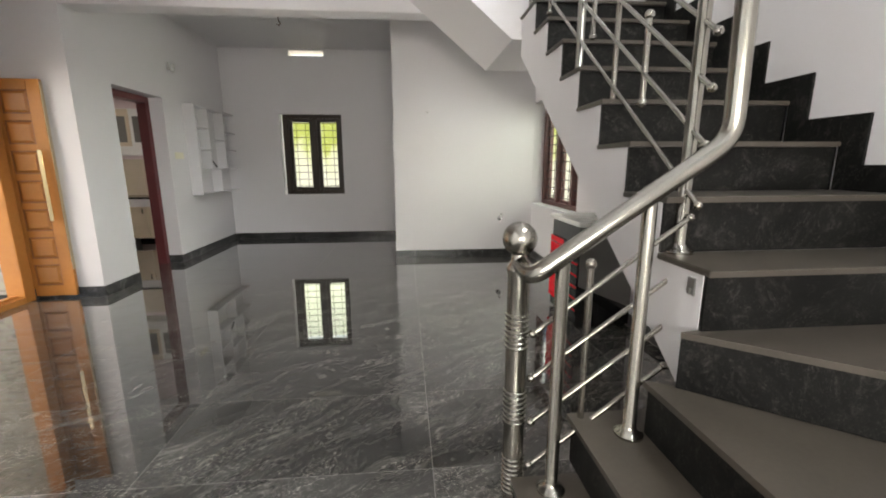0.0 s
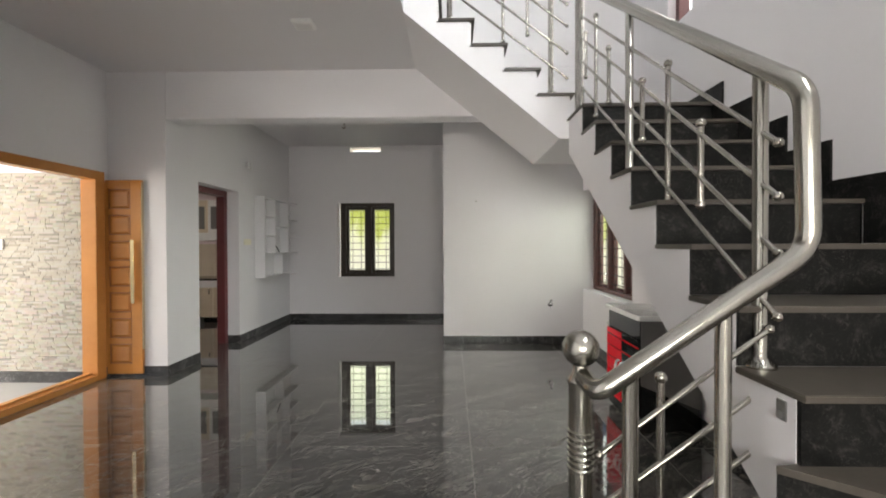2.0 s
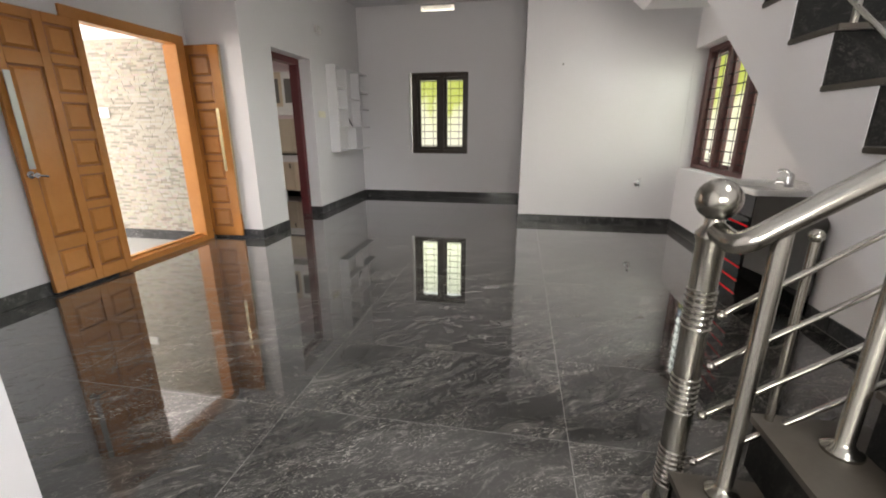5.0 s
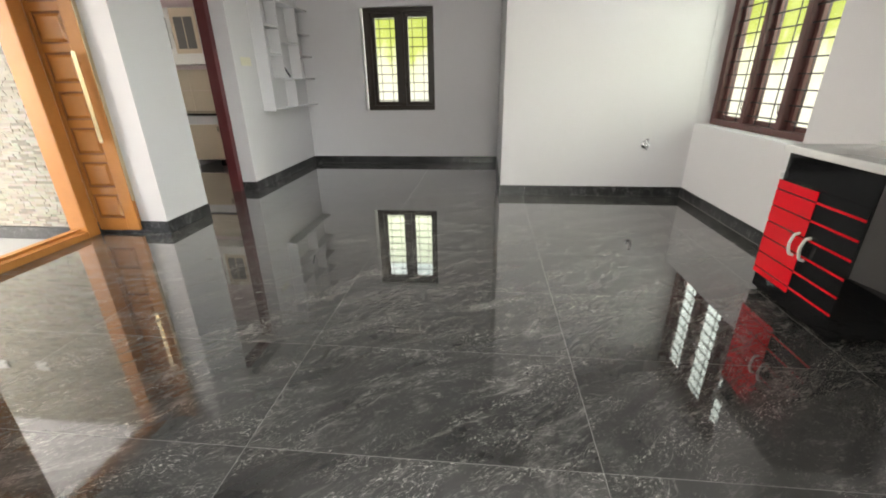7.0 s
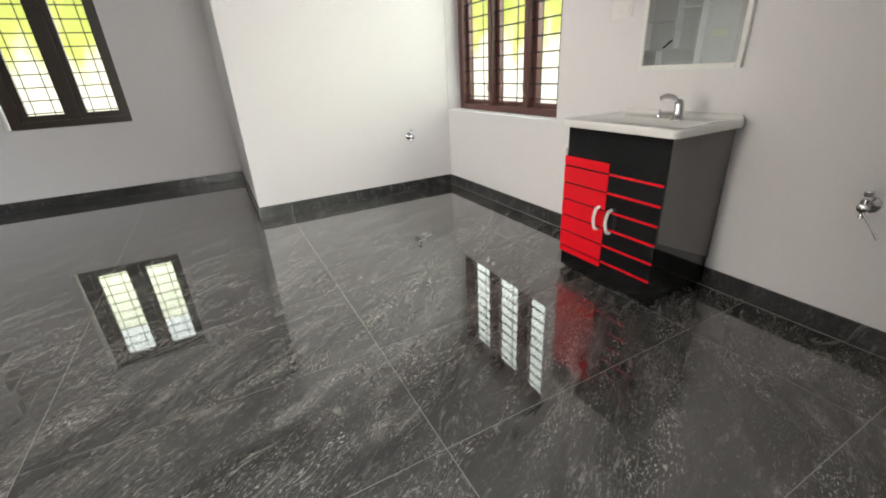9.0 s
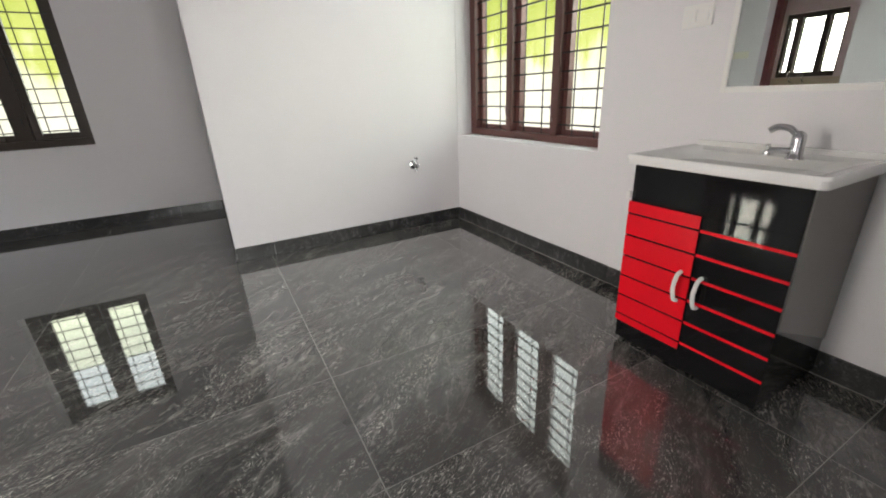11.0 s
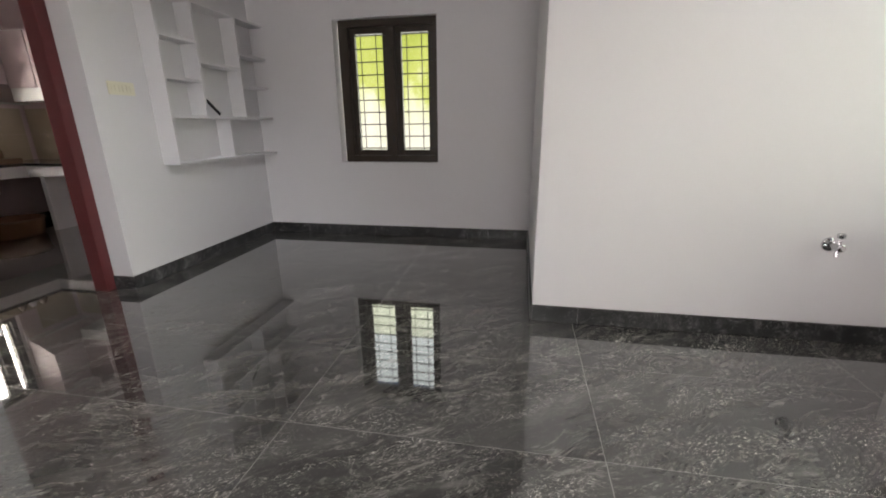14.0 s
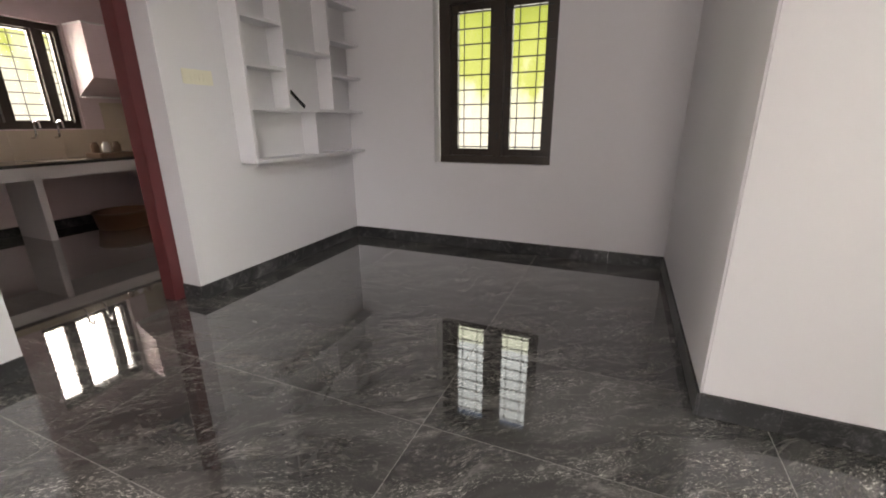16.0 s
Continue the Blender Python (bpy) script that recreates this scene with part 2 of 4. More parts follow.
def mesh_of(name, bm, mat, smooth=False):
    me = bpy.data.meshes.new(name)
    bm.to_mesh(me)
    bm.free()
    me.materials.append(mat)
    if smooth:
        me.polygons.foreach_set("use_smooth", [True] * len(me.polygons))
        me.set_sharp_from_angle(angle=radians(40))
    return me


def thing(name, label, category, group="", m=None):
    ob = new(name)
    ob.empty_display_size = 0.1
    if m is not None:
        ob.matrix_basis = m
    return tagged(ob, label, category, group)


def part(name, bm, mat, parent, label="", smooth=False):
    ob = new(name, mesh_of(name, bm, mat, smooth))
    ob.parent = parent
    if label:
        tagged(ob, label)
    return ob


def solid(name, bm, mat, label="", category="", kind="", group="", smooth=False):
    return tagged(new(name, mesh_of(name, bm, mat, smooth)), label, category, group, kind)


def structure(name, bm, mat, label):
    return solid(name, bm, mat, label, kind="structure")


def B(*a, bevel=0.0):
    return box(bmesh.new(), *a, bevel=bevel)


def boxes(*rows, bevel=0.0):
    bm = bmesh.new()
    for r in rows:
        box(bm, *r, bevel=bevel)
    return bm


# ---- large structure ----
T = 0.22
KX = -6.1       # kitchen's far wall
YK = YB + 0.215  # kitchen's back wall
DK0, DK1, DKZ = -0.865, 0.035, 2.065
structure("wall_kitchen", boxes((XK - T, DK1, 0, XK, YK, ZC), (XK - T, YP, 0, XK, DK0, ZC), (XK - T, DK0, DKZ, XK, DK1, ZC)), WALL, "white painted plaster wall with a doorway to the kitchen")
structure("wall_pier", B(KX - T, YP, 0, XK - T, YP + T, ZC), WALL, "white painted pier wall beside the main door")
WX0, WX1, WZ0, WZ1 = -1.922, -0.91, 0.76, 2.085
VX0, VX1, VZ0, VZ1 = -1.70, -1.15, 2.99, 3.075
structure("wall_dining_back", boxes((XK, YB, 0, WX0, YB + T, ZC), (WX1, YB, 0, 0.0, YB + T, ZC), (WX0, YB, 0, WX1, YB + T, WZ0),
                                    (WX0, YB, WZ1, VX0, YB + T, ZC), (VX0, YB, WZ1, VX1, YB + T, VZ0), (VX0, YB, VZ1, VX1, YB + T, ZC), (VX1, YB, WZ1, WX1, YB + T, ZC)),
          WALL, "white painted plaster wall with a small window and a vent slit")
structure("wall_block", boxes((0, 0, 0, XR + 0.03, YB + T - 0.004, ZC), bevel=0.008), WALL, "white painted plaster wall that juts into the room")
RY0, RY1, RZ0, RZ1 = -1.505, -0.003, 0.735, 2.04
UY0, UY1, UZ0, UZ1 = -2.5, -2.17, 3.05, 4.4
# added opening behind the camera that lets fill light into the stairwell
QY0, QY1, QZ0, QZ1 = -6.6, -4.9, 3.9, 5.2
structure("wall_right", boxes((XR, RY1, 0, XR + T, YB + T, 2.9), (XR, YS, 0, XR + T, RY0, 2.9), (XR, RY0, 0, XR + T, RY1, RZ0), (XR, RY0, RZ1, XR + T, RY1, 2.9)), WALL, "white painted plaster wall with a wide grilled window")
structure("wall_right_upper", boxes((XR, YS, 2.9, XR + T, QY0, ZU), (XR, QY0, 2.9, XR + T, QY1, QZ0), (XR, QY0, QZ1, XR + T, QY1, ZU), (XR, QY1, 2.9, XR + T, UY0, ZU),
                                    (XR, UY0, 2.9, XR + T, UY1, UZ0), (XR, UY0, UZ1, XR + T, UY1, ZU), (XR, UY1, 2.9, XR + T, YB + T, ZU)), WALL, "white painted wall of the stairwell with a stair window and an added unseen opening")
MY0, MY1, MZ = -2.655, -1.47, 2.07
structure("wall_left", boxes((XL - T, YS, 0, XL, MY0, ZC), (XL - T, MY1, 0, XL, YP, ZC), (XL - T, MY0, MZ, XL, MY1, ZC)), WALL, "white painted plaster wall with the main doorway")
# unseen window opening, added for the fill light
BX0, BX1, BZ0, BZ1 = -0.7, 1.3, 0.85, 2.1
structure("wall_behind", boxes((XL - T, YS - T, 0, BX0, YS, ZU), (BX1, YS - T, 0, XR + T, YS, ZU), (BX0, YS - T, 0, BX1, YS, BZ0), (BX0, YS - T, BZ1, BX1, YS, ZU)), WALL, "white painted plaster wall with an added window, unseen behind the hall")
structure("wall_near_partition", boxes((-1.32, YS, 0, -1.10, -4.89, ZC), (XL, -5.11, 0, -1.32, -4.89, ZC)), WALL, "white painted partition wall of a side room")
structure("beam", B(XK, YP, ZB, XR, YP + T, ZC, bevel=0.008), WALL, "white painted beam between hall and dining space")
structure("ceiling", boxes((XL, YS, ZC, -0.25, YP, ZC + 0.13), (KX - T, YP, ZC, XR, YK + T, ZC + 0.13)), CEIL, "white painted ceiling slab")
structure("wall_upper", boxes((XL, YP + 0.02, ZC + 0.13, XR, YP + T, ZU), (XL - T, YS, ZC, XL, YP, ZU)), WALL, "white painted walls of the upper floor")
structure("ceiling_upper", B(XL - T, YS - T, ZU, XR + T, YP + T, ZU + 0.12), CEIL, "white ceiling of the upper floor")
structure("wall_kitchen_far", boxes((KX - T, YP + T, 0, KX, 0.40, ZC), (KX - T, 1.31, 0, KX, YK, ZC), (KX - T, 0.40, 0, KX, 1.31, 1.07), (KX - T, 0.40, 2.14, KX, 1.31, ZC)), PINK, "pale pink painted kitchen wall with a window")
structure("wall_kitchen_back", B(KX - T, YK, 0, XK, YK + T, ZC), PINK, "pale pink painted back wall of the kitchen")
structure("floor_bed", boxes((KX - T, YS - T, -0.25, XR + T, YK + T, -0.03)), GROUT, "concrete bed under the floor tiles")

# skirtings: dark stone strips with butt joints
def skirting(name, x0, y0, x1, y1, inward, length=1.2, start=0.0, joint=False):
    """A run of skirting pieces from one corner to another on a wall, standing out by 1 cm towards inward."""
    a, b, nrm = Vector((x0, y0, 0)), Vector((x1, y1, 0)), Vector((*inward, 0))
    run = (b - a).length
    d = (b - a) / run
    run_ob = structure(name, B(-0.001, -0.001, 0, 0.001, 0.001, 0.002), SKIRT, "dark streaked stone skirting along the wall")
    p, q = a + nrm * 0.011, b + nrm * 0.0135
    if joint:
        part("joint_line", B(min(p.x, q.x), min(p.y, q.y), 0.0, max(p.x, q.x), max(p.y, q.y), 0.0025), GROUT, run_ob, "pale grout line")
    s = 0.0
    nxt = start or length
    while s < run - 1e-4:
        e = min(run, nxt)
        p, q = a + d * (s + 0.0008), a + d * (e - 0.0008)
        q2 = q + nrm * 0.011
        bm = bmesh.new()
        box(bm, min(p.x, q2.x), min(p.y, q2.y), 0.001, max(p.x, q2.x), max(p.y, q2.y), SK, bevel=0.002)
        part("skirting_piece", bm, SKIRT, run_ob)
        s, nxt = e, e + length


skirting("baseboard_back", XK, YB, 0.0, YB, (0, -1))
skirting("baseboard_block_side", 0.0, YB - 0.012, 0.0, -0.011, (-1, 0))
skirting("baseboard_block", 0.0, 0.0, XR - 0.012, 0.0, (0, -1), start=0.26)
skirting("baseboard_right", XR, 0.0, XR, -5.0, (-1, 0), start=0.46, joint=True)
skirting("baseboard_kitchen", XK, DK1, XK, YB - 0.012, (1, 0))
skirting("baseboard_jamb", XK - 0.16, DK1, XK + 0.011, DK1, (0, -1))
skirting("baseboard_pier_side", XK, YP - 0.011, XK, DK0, (1, 0))
skirting("baseboard_pier", XL, YP, XK, YP, (0, -1))
skirting("baseboard_left", XL, -4.89, XL, MY0, (1, 0))
skirting("baseboard_left_far", XL, MY1, XL, YP - 0.012, (1, 0))
skirting("baseboard_kitchen_far", KX, YP + T, KX, YK, (1, 0))
skirting("baseboard_kitchen_back", KX + 0.012, YK, XK - T, YK, (0, -1))

# ---- outdoors ----
structure("ground", B(-60, -60, -0.6, 60, 60, -0.45), material("soil", (0.16, 0.12, 0.08), 0.9, spot=(0.09, 0.1, 0.05)), "bare soil and grass outside")


def backdrop(name, w, h, m, low=0.0):
    """Self-glowing blurred greenery outside a window; low shifts the haze painted at its foot."""
    mat = bpy.data.materials.new(name)
    mat.use_nodes = True
    n, l = mat.node_tree.nodes, mat.node_tree.links
    p = n["Principled BSDF"]
    p.inputs["Base Color"].default_value = (0, 0, 0, 1)
    p.inputs["Roughness"].default_value = 1
    co = n.new("ShaderNodeTexCoord")
    mp = n.new("ShaderNodeMapping")
    mp.inputs["Scale"].default_value = (1.0, 0.45, 1.0)
    l.new(co.outputs["Object"], mp.inputs["Vector"])
    nz = n.new("ShaderNodeTexNoise")
    nz.inputs["Scale"].default_value = 2.4
    nz.inputs["Detail"].default_value = 5
    l.new(mp.outputs[0], nz.inputs["Vector"])
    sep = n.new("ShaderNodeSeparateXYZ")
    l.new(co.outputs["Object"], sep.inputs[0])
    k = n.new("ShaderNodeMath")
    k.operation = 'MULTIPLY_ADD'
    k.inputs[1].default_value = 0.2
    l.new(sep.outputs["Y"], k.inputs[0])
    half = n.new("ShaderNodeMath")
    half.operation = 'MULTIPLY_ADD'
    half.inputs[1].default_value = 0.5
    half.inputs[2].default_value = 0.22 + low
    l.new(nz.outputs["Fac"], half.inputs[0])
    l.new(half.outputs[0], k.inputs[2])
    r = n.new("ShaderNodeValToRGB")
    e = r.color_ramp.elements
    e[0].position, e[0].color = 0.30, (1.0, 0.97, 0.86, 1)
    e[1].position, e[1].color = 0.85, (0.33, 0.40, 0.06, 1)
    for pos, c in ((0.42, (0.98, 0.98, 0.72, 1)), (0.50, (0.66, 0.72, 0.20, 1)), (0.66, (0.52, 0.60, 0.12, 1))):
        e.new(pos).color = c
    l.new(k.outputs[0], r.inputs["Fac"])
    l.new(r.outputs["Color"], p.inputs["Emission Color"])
    # emission stands in for daylight on the leaves
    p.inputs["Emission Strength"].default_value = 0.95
    ob = structure(name, B(-w / 2, -h / 2, 0, w / 2, h / 2, 0.05), mat, "glowing greenery backdrop outside the window")
    ob.matrix_basis = m
    return ob


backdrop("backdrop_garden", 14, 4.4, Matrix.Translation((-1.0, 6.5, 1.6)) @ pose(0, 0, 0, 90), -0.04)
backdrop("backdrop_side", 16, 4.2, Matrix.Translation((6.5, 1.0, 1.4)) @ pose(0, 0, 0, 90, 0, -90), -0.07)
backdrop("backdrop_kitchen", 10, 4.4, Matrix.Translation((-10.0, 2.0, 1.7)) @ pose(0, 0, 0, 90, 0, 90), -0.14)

# porch: floor, roof, clad wall
PORCH = material("porch_tile", (0.36, 0.36, 0.35), 0.25, amount=0.1, spot_scale=2)
structure("floor_porch", B(-7.6, -6.2, -0.25, XL - T, YP, -0.02), PORCH, "pale grey stone floor of the porch")
structure("ceiling_porch", B(-7.6, -6.2, 2.80, XL - T, YP, 2.95), CEIL, "white ceiling of the porch")
CY = -1.55      # face of the clad porch wall
structure("wall_porch", B(-7.6, CY, -0.02, XL - 0.106, YP - 0.001, 2.8), GROUT, "plastered wall behind the stone cladding of the porch")
CLAD = bpy.data.materials.new("cladding_stone")
CLAD.use_nodes = True
_n, _l = CLAD.node_tree.nodes, CLAD.node_tree.links
_info = _n.new("ShaderNodeObjectInfo")
_geo = _n.new("ShaderNodeNewGeometry")
_sum = _n.new("ShaderNodeMath")
_sum.operation = 'ADD'
_fr = _n.new("ShaderNodeMath")
_fr.operation = 'FRACT'
_ramp = _n.new("ShaderNodeValToRGB")
_ramp.color_ramp.interpolation = 'CONSTANT'
_e = _ramp.color_ramp.elements
_e[0].color = (0.49, 0.46, 0.385, 1)
_e[1].position, _e[1].color = 0.35, (0.45, 0.42, 0.35, 1)
for _p, _c in ((0.6, (0.50, 0.485, 0.43, 1)), (0.78, (0.37, 0.34, 0.28, 1)), (0.90, (0.31, 0.295, 0.25, 1))):
    _e.new(_p).color = _c
_l.new(_info.outputs["Random"], _sum.inputs[0])
_l.new(_geo.outputs["Random Per Island"], _sum.inputs[1])
_l.new(_sum.outputs[0], _fr.inputs[0])
_l.new(_fr.outputs[0], _ramp.inputs["Fac"])
_nz = _n.new("ShaderNodeTexNoise")
_nz.inputs["Scale"].default_value = 45
_mx = _n.new("ShaderNodeMix")
_mx.data_type, _mx.blend_type = 'RGBA', 'MULTIPLY'
_mx.inputs["Factor"].default_value = 0.35
_l.new(_ramp.outputs["Color"], _mx.inputs["A"])
_l.new(_nz.outputs["Color"], _mx.inputs["B"])
_l.new(_mx.outputs["Result"], _n["Principled BSDF"].inputs["Base Color"])
_n["Principled BSDF"].inputs["Roughness"].default_value = 0.75
# ---- stairs ----
def level(k):
    return k * RISE


def riser_y(k):
    return Y6 + GO * (k - 6) if k > 5 else -4.49


NOSE, SLAB = 0.025, 0.02
stair = structure("stair", B(XS + 0.05, -2.6, 2.0, XS + 0.06, -2.59, 2.01), WALL, "white plastered staircase with black granite treads and risers")
bm = bmesh.new()
outline = [(riser_y(5), 0.505), (riser_y(5), level(5) - SLAB)]
for k in range(6, 13):
    outline += [(riser_y(k), level(k - 1) - SLAB), (riser_y(k), level(k) - SLAB)]
outline += [(YF, level(12) - SLAB), (YF, 2.015)]
prism(bm, outline, 'x', XS, XR - 0.001)
part("flight", bm, WALL, stair, "white plastered side and soffit")
# second flight, rising towards the hall side, with its landing
X13 = 1.0
bm = bmesh.new()
outline = [(XR - 0.001, level(12) - SLAB), (X13, level(12) - SLAB)]
n2 = 5
for i in range(n2):
    outline += [(X13 - 0.25 * i, level(13 + i) - SLAB)]
    outline += [(X13 - 0.25 * (i + 1), level(13 + i) - SLAB)]
outline += [(-0.25, ZC + 0.001), (0.93, 2.13), (XR - 0.001, 2.13)]
prism(bm, outline, 'y', YF + 0.001, YP - 0.001)
part("upper_flight", bm, WALL, stair, "white plastered upper flight")
for k in range(5, 13):
    y = riser_y(k)
    back = riser_y(k + 1) if k < 12 else YF
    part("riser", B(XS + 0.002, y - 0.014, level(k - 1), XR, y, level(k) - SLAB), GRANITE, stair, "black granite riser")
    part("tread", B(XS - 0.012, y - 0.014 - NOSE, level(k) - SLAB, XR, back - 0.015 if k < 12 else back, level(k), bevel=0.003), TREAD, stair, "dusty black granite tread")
part("landing", B(X13 - 0.02, YF + 0.001, level(12) - SLAB, XR, YP, level(12), bevel=0.002), TREAD, stair, "black granite landing slab")
for i in range(n2):
    x = X13 - 0.25 * i
    part("riser", B(x, YF + 0.02, level(12 + i), x + 0.014, YP, level(13 + i) - SLAB), WALL, stair)
    part("tread", B(x - 0.25 + 0.014, YF - 0.02, level(13 + i) - SLAB, x + 0.014 + NOSE, YP, level(13 + i), bevel=0.003), TREAD, stair, "granite tread")
# stepped skirting on the wall beside the first flight
for k in range(5, 13):
    y = riser_y(k)
    back = riser_y(k + 1) if k < 12 else YP
    part("stepped_skirting", B(XR - 0.012, y - 0.03, level(k) + 0.001, XR - 0.001, back - 0.03 if k < 12 else back, level(k) + 0.10 + (RISE if k < 12 else 0) * 0.0), GRANITE, stair)
    part("stepped_skirting", B(XR - 0.0121, y - 0.13, level(k - 1) + 0.1, XR - 0.0011, y - 0.03, level(k) + 0.10), GRANITE, stair)
# two winding steps and two straight ones at the foot
PIV = (XS - 0.04, riser_y(5) - 0.02)
WB = -5.62


def slab(name, pts, z0, z1, mat, label=""):
    bm = bmesh.new()
    prism(bm, pts, 'z', z0, z1)
    return part(name, bm, mat, stair, label)


def winder(k, angle, pivot):
    """A tapering step: its front edge runs from the pivot at an angle (degrees from -y towards +x) out to the wall."""
    d = (math.sin(radians(angle)), -math.cos(radians(angle)))
    reach = min((XR - pivot[0]) / d[0] if d[0] > 1e-6 else 9, (pivot[1] - WB) / -d[1] if d[1] < -1e-6 else 9)
    return (pivot[0] + d[0] * reach, pivot[1] + d[1] * reach)


p4 = (0.955, -4.485)
p3 = (0.905, -4.43)
e4 = winder(4, 50, p4)
e3 = winder(3, 0.5, p3)
pts4 = [p4, e4, (XR - 0.001, riser_y(5) - 0.001), (XS, riser_y(5) - 0.001)]
if e4[0] < XR - 0.01:
    pts4 = [p4, e4, (XR - 0.001, WB), (XR - 0.001, riser_y(5) - 0.001), (XS, riser_y(5) - 0.001)]
pts3 = [p3, e3] + [(XR - 0.001, WB)] + [(XR - 0.001, riser_y(5) - 0.001), (XS, riser_y(5) - 0.001)]
X2, X1, YN = 0.715, 0.46, -4.30
pts2 = [(X2, YN), (X2, WB), (XR - 0.001, WB), (XR - 0.001, riser_y(5) - 0.001), (XS - 0.001, riser_y(5) - 0.001), (XS - 0.001, YN)]
pts1 = [(0.50, -4.365), (0.50, WB), (X2 + 0.1, WB), (X2 + 0.1, -4.365)]


def grown(pts, by=0.02):
    """The outline with its front edge pushed out for the nosing."""
    a, b = Vector((*pts[0], 0)), Vector((*pts[1], 0))
    d = (b - a).normalized()
    out = Vector((d.y, -d.x, 0)) * by
    if out.x > 0 and abs(out.x) > abs(out.y):
        out = -out
    return [(a.x + out.x, a.y + out.y), (b.x + out.x, b.y + out.y)] + pts[2:]


for k, pts in ((1, pts1), (2, pts2), (3, pts3), (4, pts4)):
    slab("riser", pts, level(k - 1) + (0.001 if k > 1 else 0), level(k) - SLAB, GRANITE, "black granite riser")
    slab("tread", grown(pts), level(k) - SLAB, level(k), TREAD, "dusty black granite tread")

# ---- railing ----
def steel_ball_bar(parent, name, a, b, r, ball_r):
    bm = bmesh.new()
    rod(bm, a, b, r, 10)
    for c in (a, b):
        ball(bm, c, ball_r, 12)
    return part(name, bm, STEEL, parent, smooth=True)


def post_with_flange(parent, x, y, z0, z1, r=0.021):
    bm = bmesh.new()
    lathe(bm, [(0.0, 0), (0.046, 0), (0.046, 0.008), (0.034, 0.018), (r + 0.006, 0.024), (r, 0.034), (r, z1 - z0), (0.0, z1 - z0)][1:-1], Matrix.Translation((x, y, z0)), 16)
    return part("post", bm, STEEL, parent, smooth=True)


# newel: tube with turned rings and a ball
newel = thing("newel_post", "polished steel newel post with turned rings and a ball top", "newel post")
NX, NY = 0.50, -4.315
prof = [(0.06, 0.0), (0.06, 0.01), (0.04, 0.02), (0.0355, 0.03)]
for za, zb in ((0.10, 0.235), (0.372, 0.492), (0.645, 0.765)):
    z = za
    while z < zb:
        prof += [(0.0355, z), (0.0395, z + 0.004), (0.0395, z + 0.010), (0.0355, z + 0.014)]
        z += 0.0185
prof += [(0.0355, 0.90), (0.041, 0.915), (0.041, 0.925), (0.026, 0.945), (0.024, 0.965)]
bm = bmesh.new()
lathe(bm, prof, Matrix.Translation((NX, NY, 0.0)), 24)
part("shaft", bm, STEEL, newel, smooth=True)
bm = bmesh.new()
ball(bm, (NX, NY, 1.015), 0.055, 24)
part("ball_finial", bm, STEEL, newel, "polished steel ball", smooth=True)

railing = thing("stair_railing", "polished stainless steel stair railing with slanted bars", "railing")
RX, SL = 1.06, RISE / GO
bm = bmesh.new()
zt = 1.745
ytop = -2.46
tube(bm, [(NX, NY - 0.03, 0.935), (NX + 0.005, NY - 0.125, 0.922), (1.068, -4.445, 1.315), (1.052, -4.452, zt), (RX - 0.005, ytop, zt + (ytop + 4.45) * SL + 0.03),
          (0.96, YF - 0.01, zt + (ytop + 4.45) * SL + 0.10), (-0.2, YF - 0.01, 4.12)], 0.028, 16, 0.06, 6)
part("handrail", bm, STEEL, railing, smooth=True)


def low_rail(x):
    return 0.92 + (x - NX) * (1.315 - 0.922) / (1.068 - NX)


for x, k in ((0.60, 1), (0.852, 2)):
    post_with_flange(railing, x, -4.43, level(k), low_rail(x))
for zl, zr, xl, xr in ((0.705, 1.075, 0.545, 1.06), (0.548, 0.884, 0.545, 1.03), (0.385, 0.718, 0.55, 1.025), (0.219, 0.556, 0.55, 1.025)):
    steel_ball_bar(railing, "slanted_bar", (xl, -4.345, zl), (xr, -4.32, zr), 0.0085, 0.0145)
steel_ball_bar(railing, "short_baluster", (0.735, -4.325, 0.285), (0.735, -4.325, 0.93), 0.0115, 0.0185)


def up_rail(y):
    return zt + (y + 4.45) * SL


for y, k in ((-4.28, 5), (-3.34, 9), (-2.52, 12)):
    post_with_flange(railing, RX, y, level(k), up_rail(y) - 0.01)
for z0 in (1.623, 1.467, 1.302, 1.117):
    y0 = -4.355
    steel_ball_bar(railing, "slanted_bar", (RX - 0.004, y0, z0), (RX - 0.004, -2.55, z0 + (-2.55 - y0) * 0.748), 0.0085, 0.0145)
for y, za, zb in ((-3.735, 1.50, 2.12), (-3.975, 1.478, 1.79), (-3.49, 1.85, 2.142), (-3.05, 2.19, 2.51), (-2.83, 2.175, 2.825), (-2.62, 2.514, 2.817)):
    steel_ball_bar(railing, "short_baluster", (RX, y, za), (RX, y, zb), 0.0115, 0.0185)
# rails on the upper flight
for x, i in ((0.87, 0), (0.10, 3)):
    post_with_flange(railing, x, YF + 0.03, level(13 + i), 3.24 + (0.96 - x) * 0.755)
post_with_flange(railing, RX - 0.0, YF - 0.02, level(12), 3.2)
for z0 in (3.14, 2.979, 2.776, 2.588):
    steel_ball_bar(railing, "slanted_bar", (0.985, YF + 0.005, z0), (-0.15, YF + 0.005, z0 + 1.135 * 0.76), 0.0085, 0.0145)
for x, za, zb in ((0.69, 2.925, 3.3), (0.505, 2.873, 3.5), (0.29, 3.23, 3.55)):
    steel_ball_bar(railing, "short_baluster", (x, YF + 0.018, za), (x, YF + 0.018, zb), 0.0115, 0.0185)
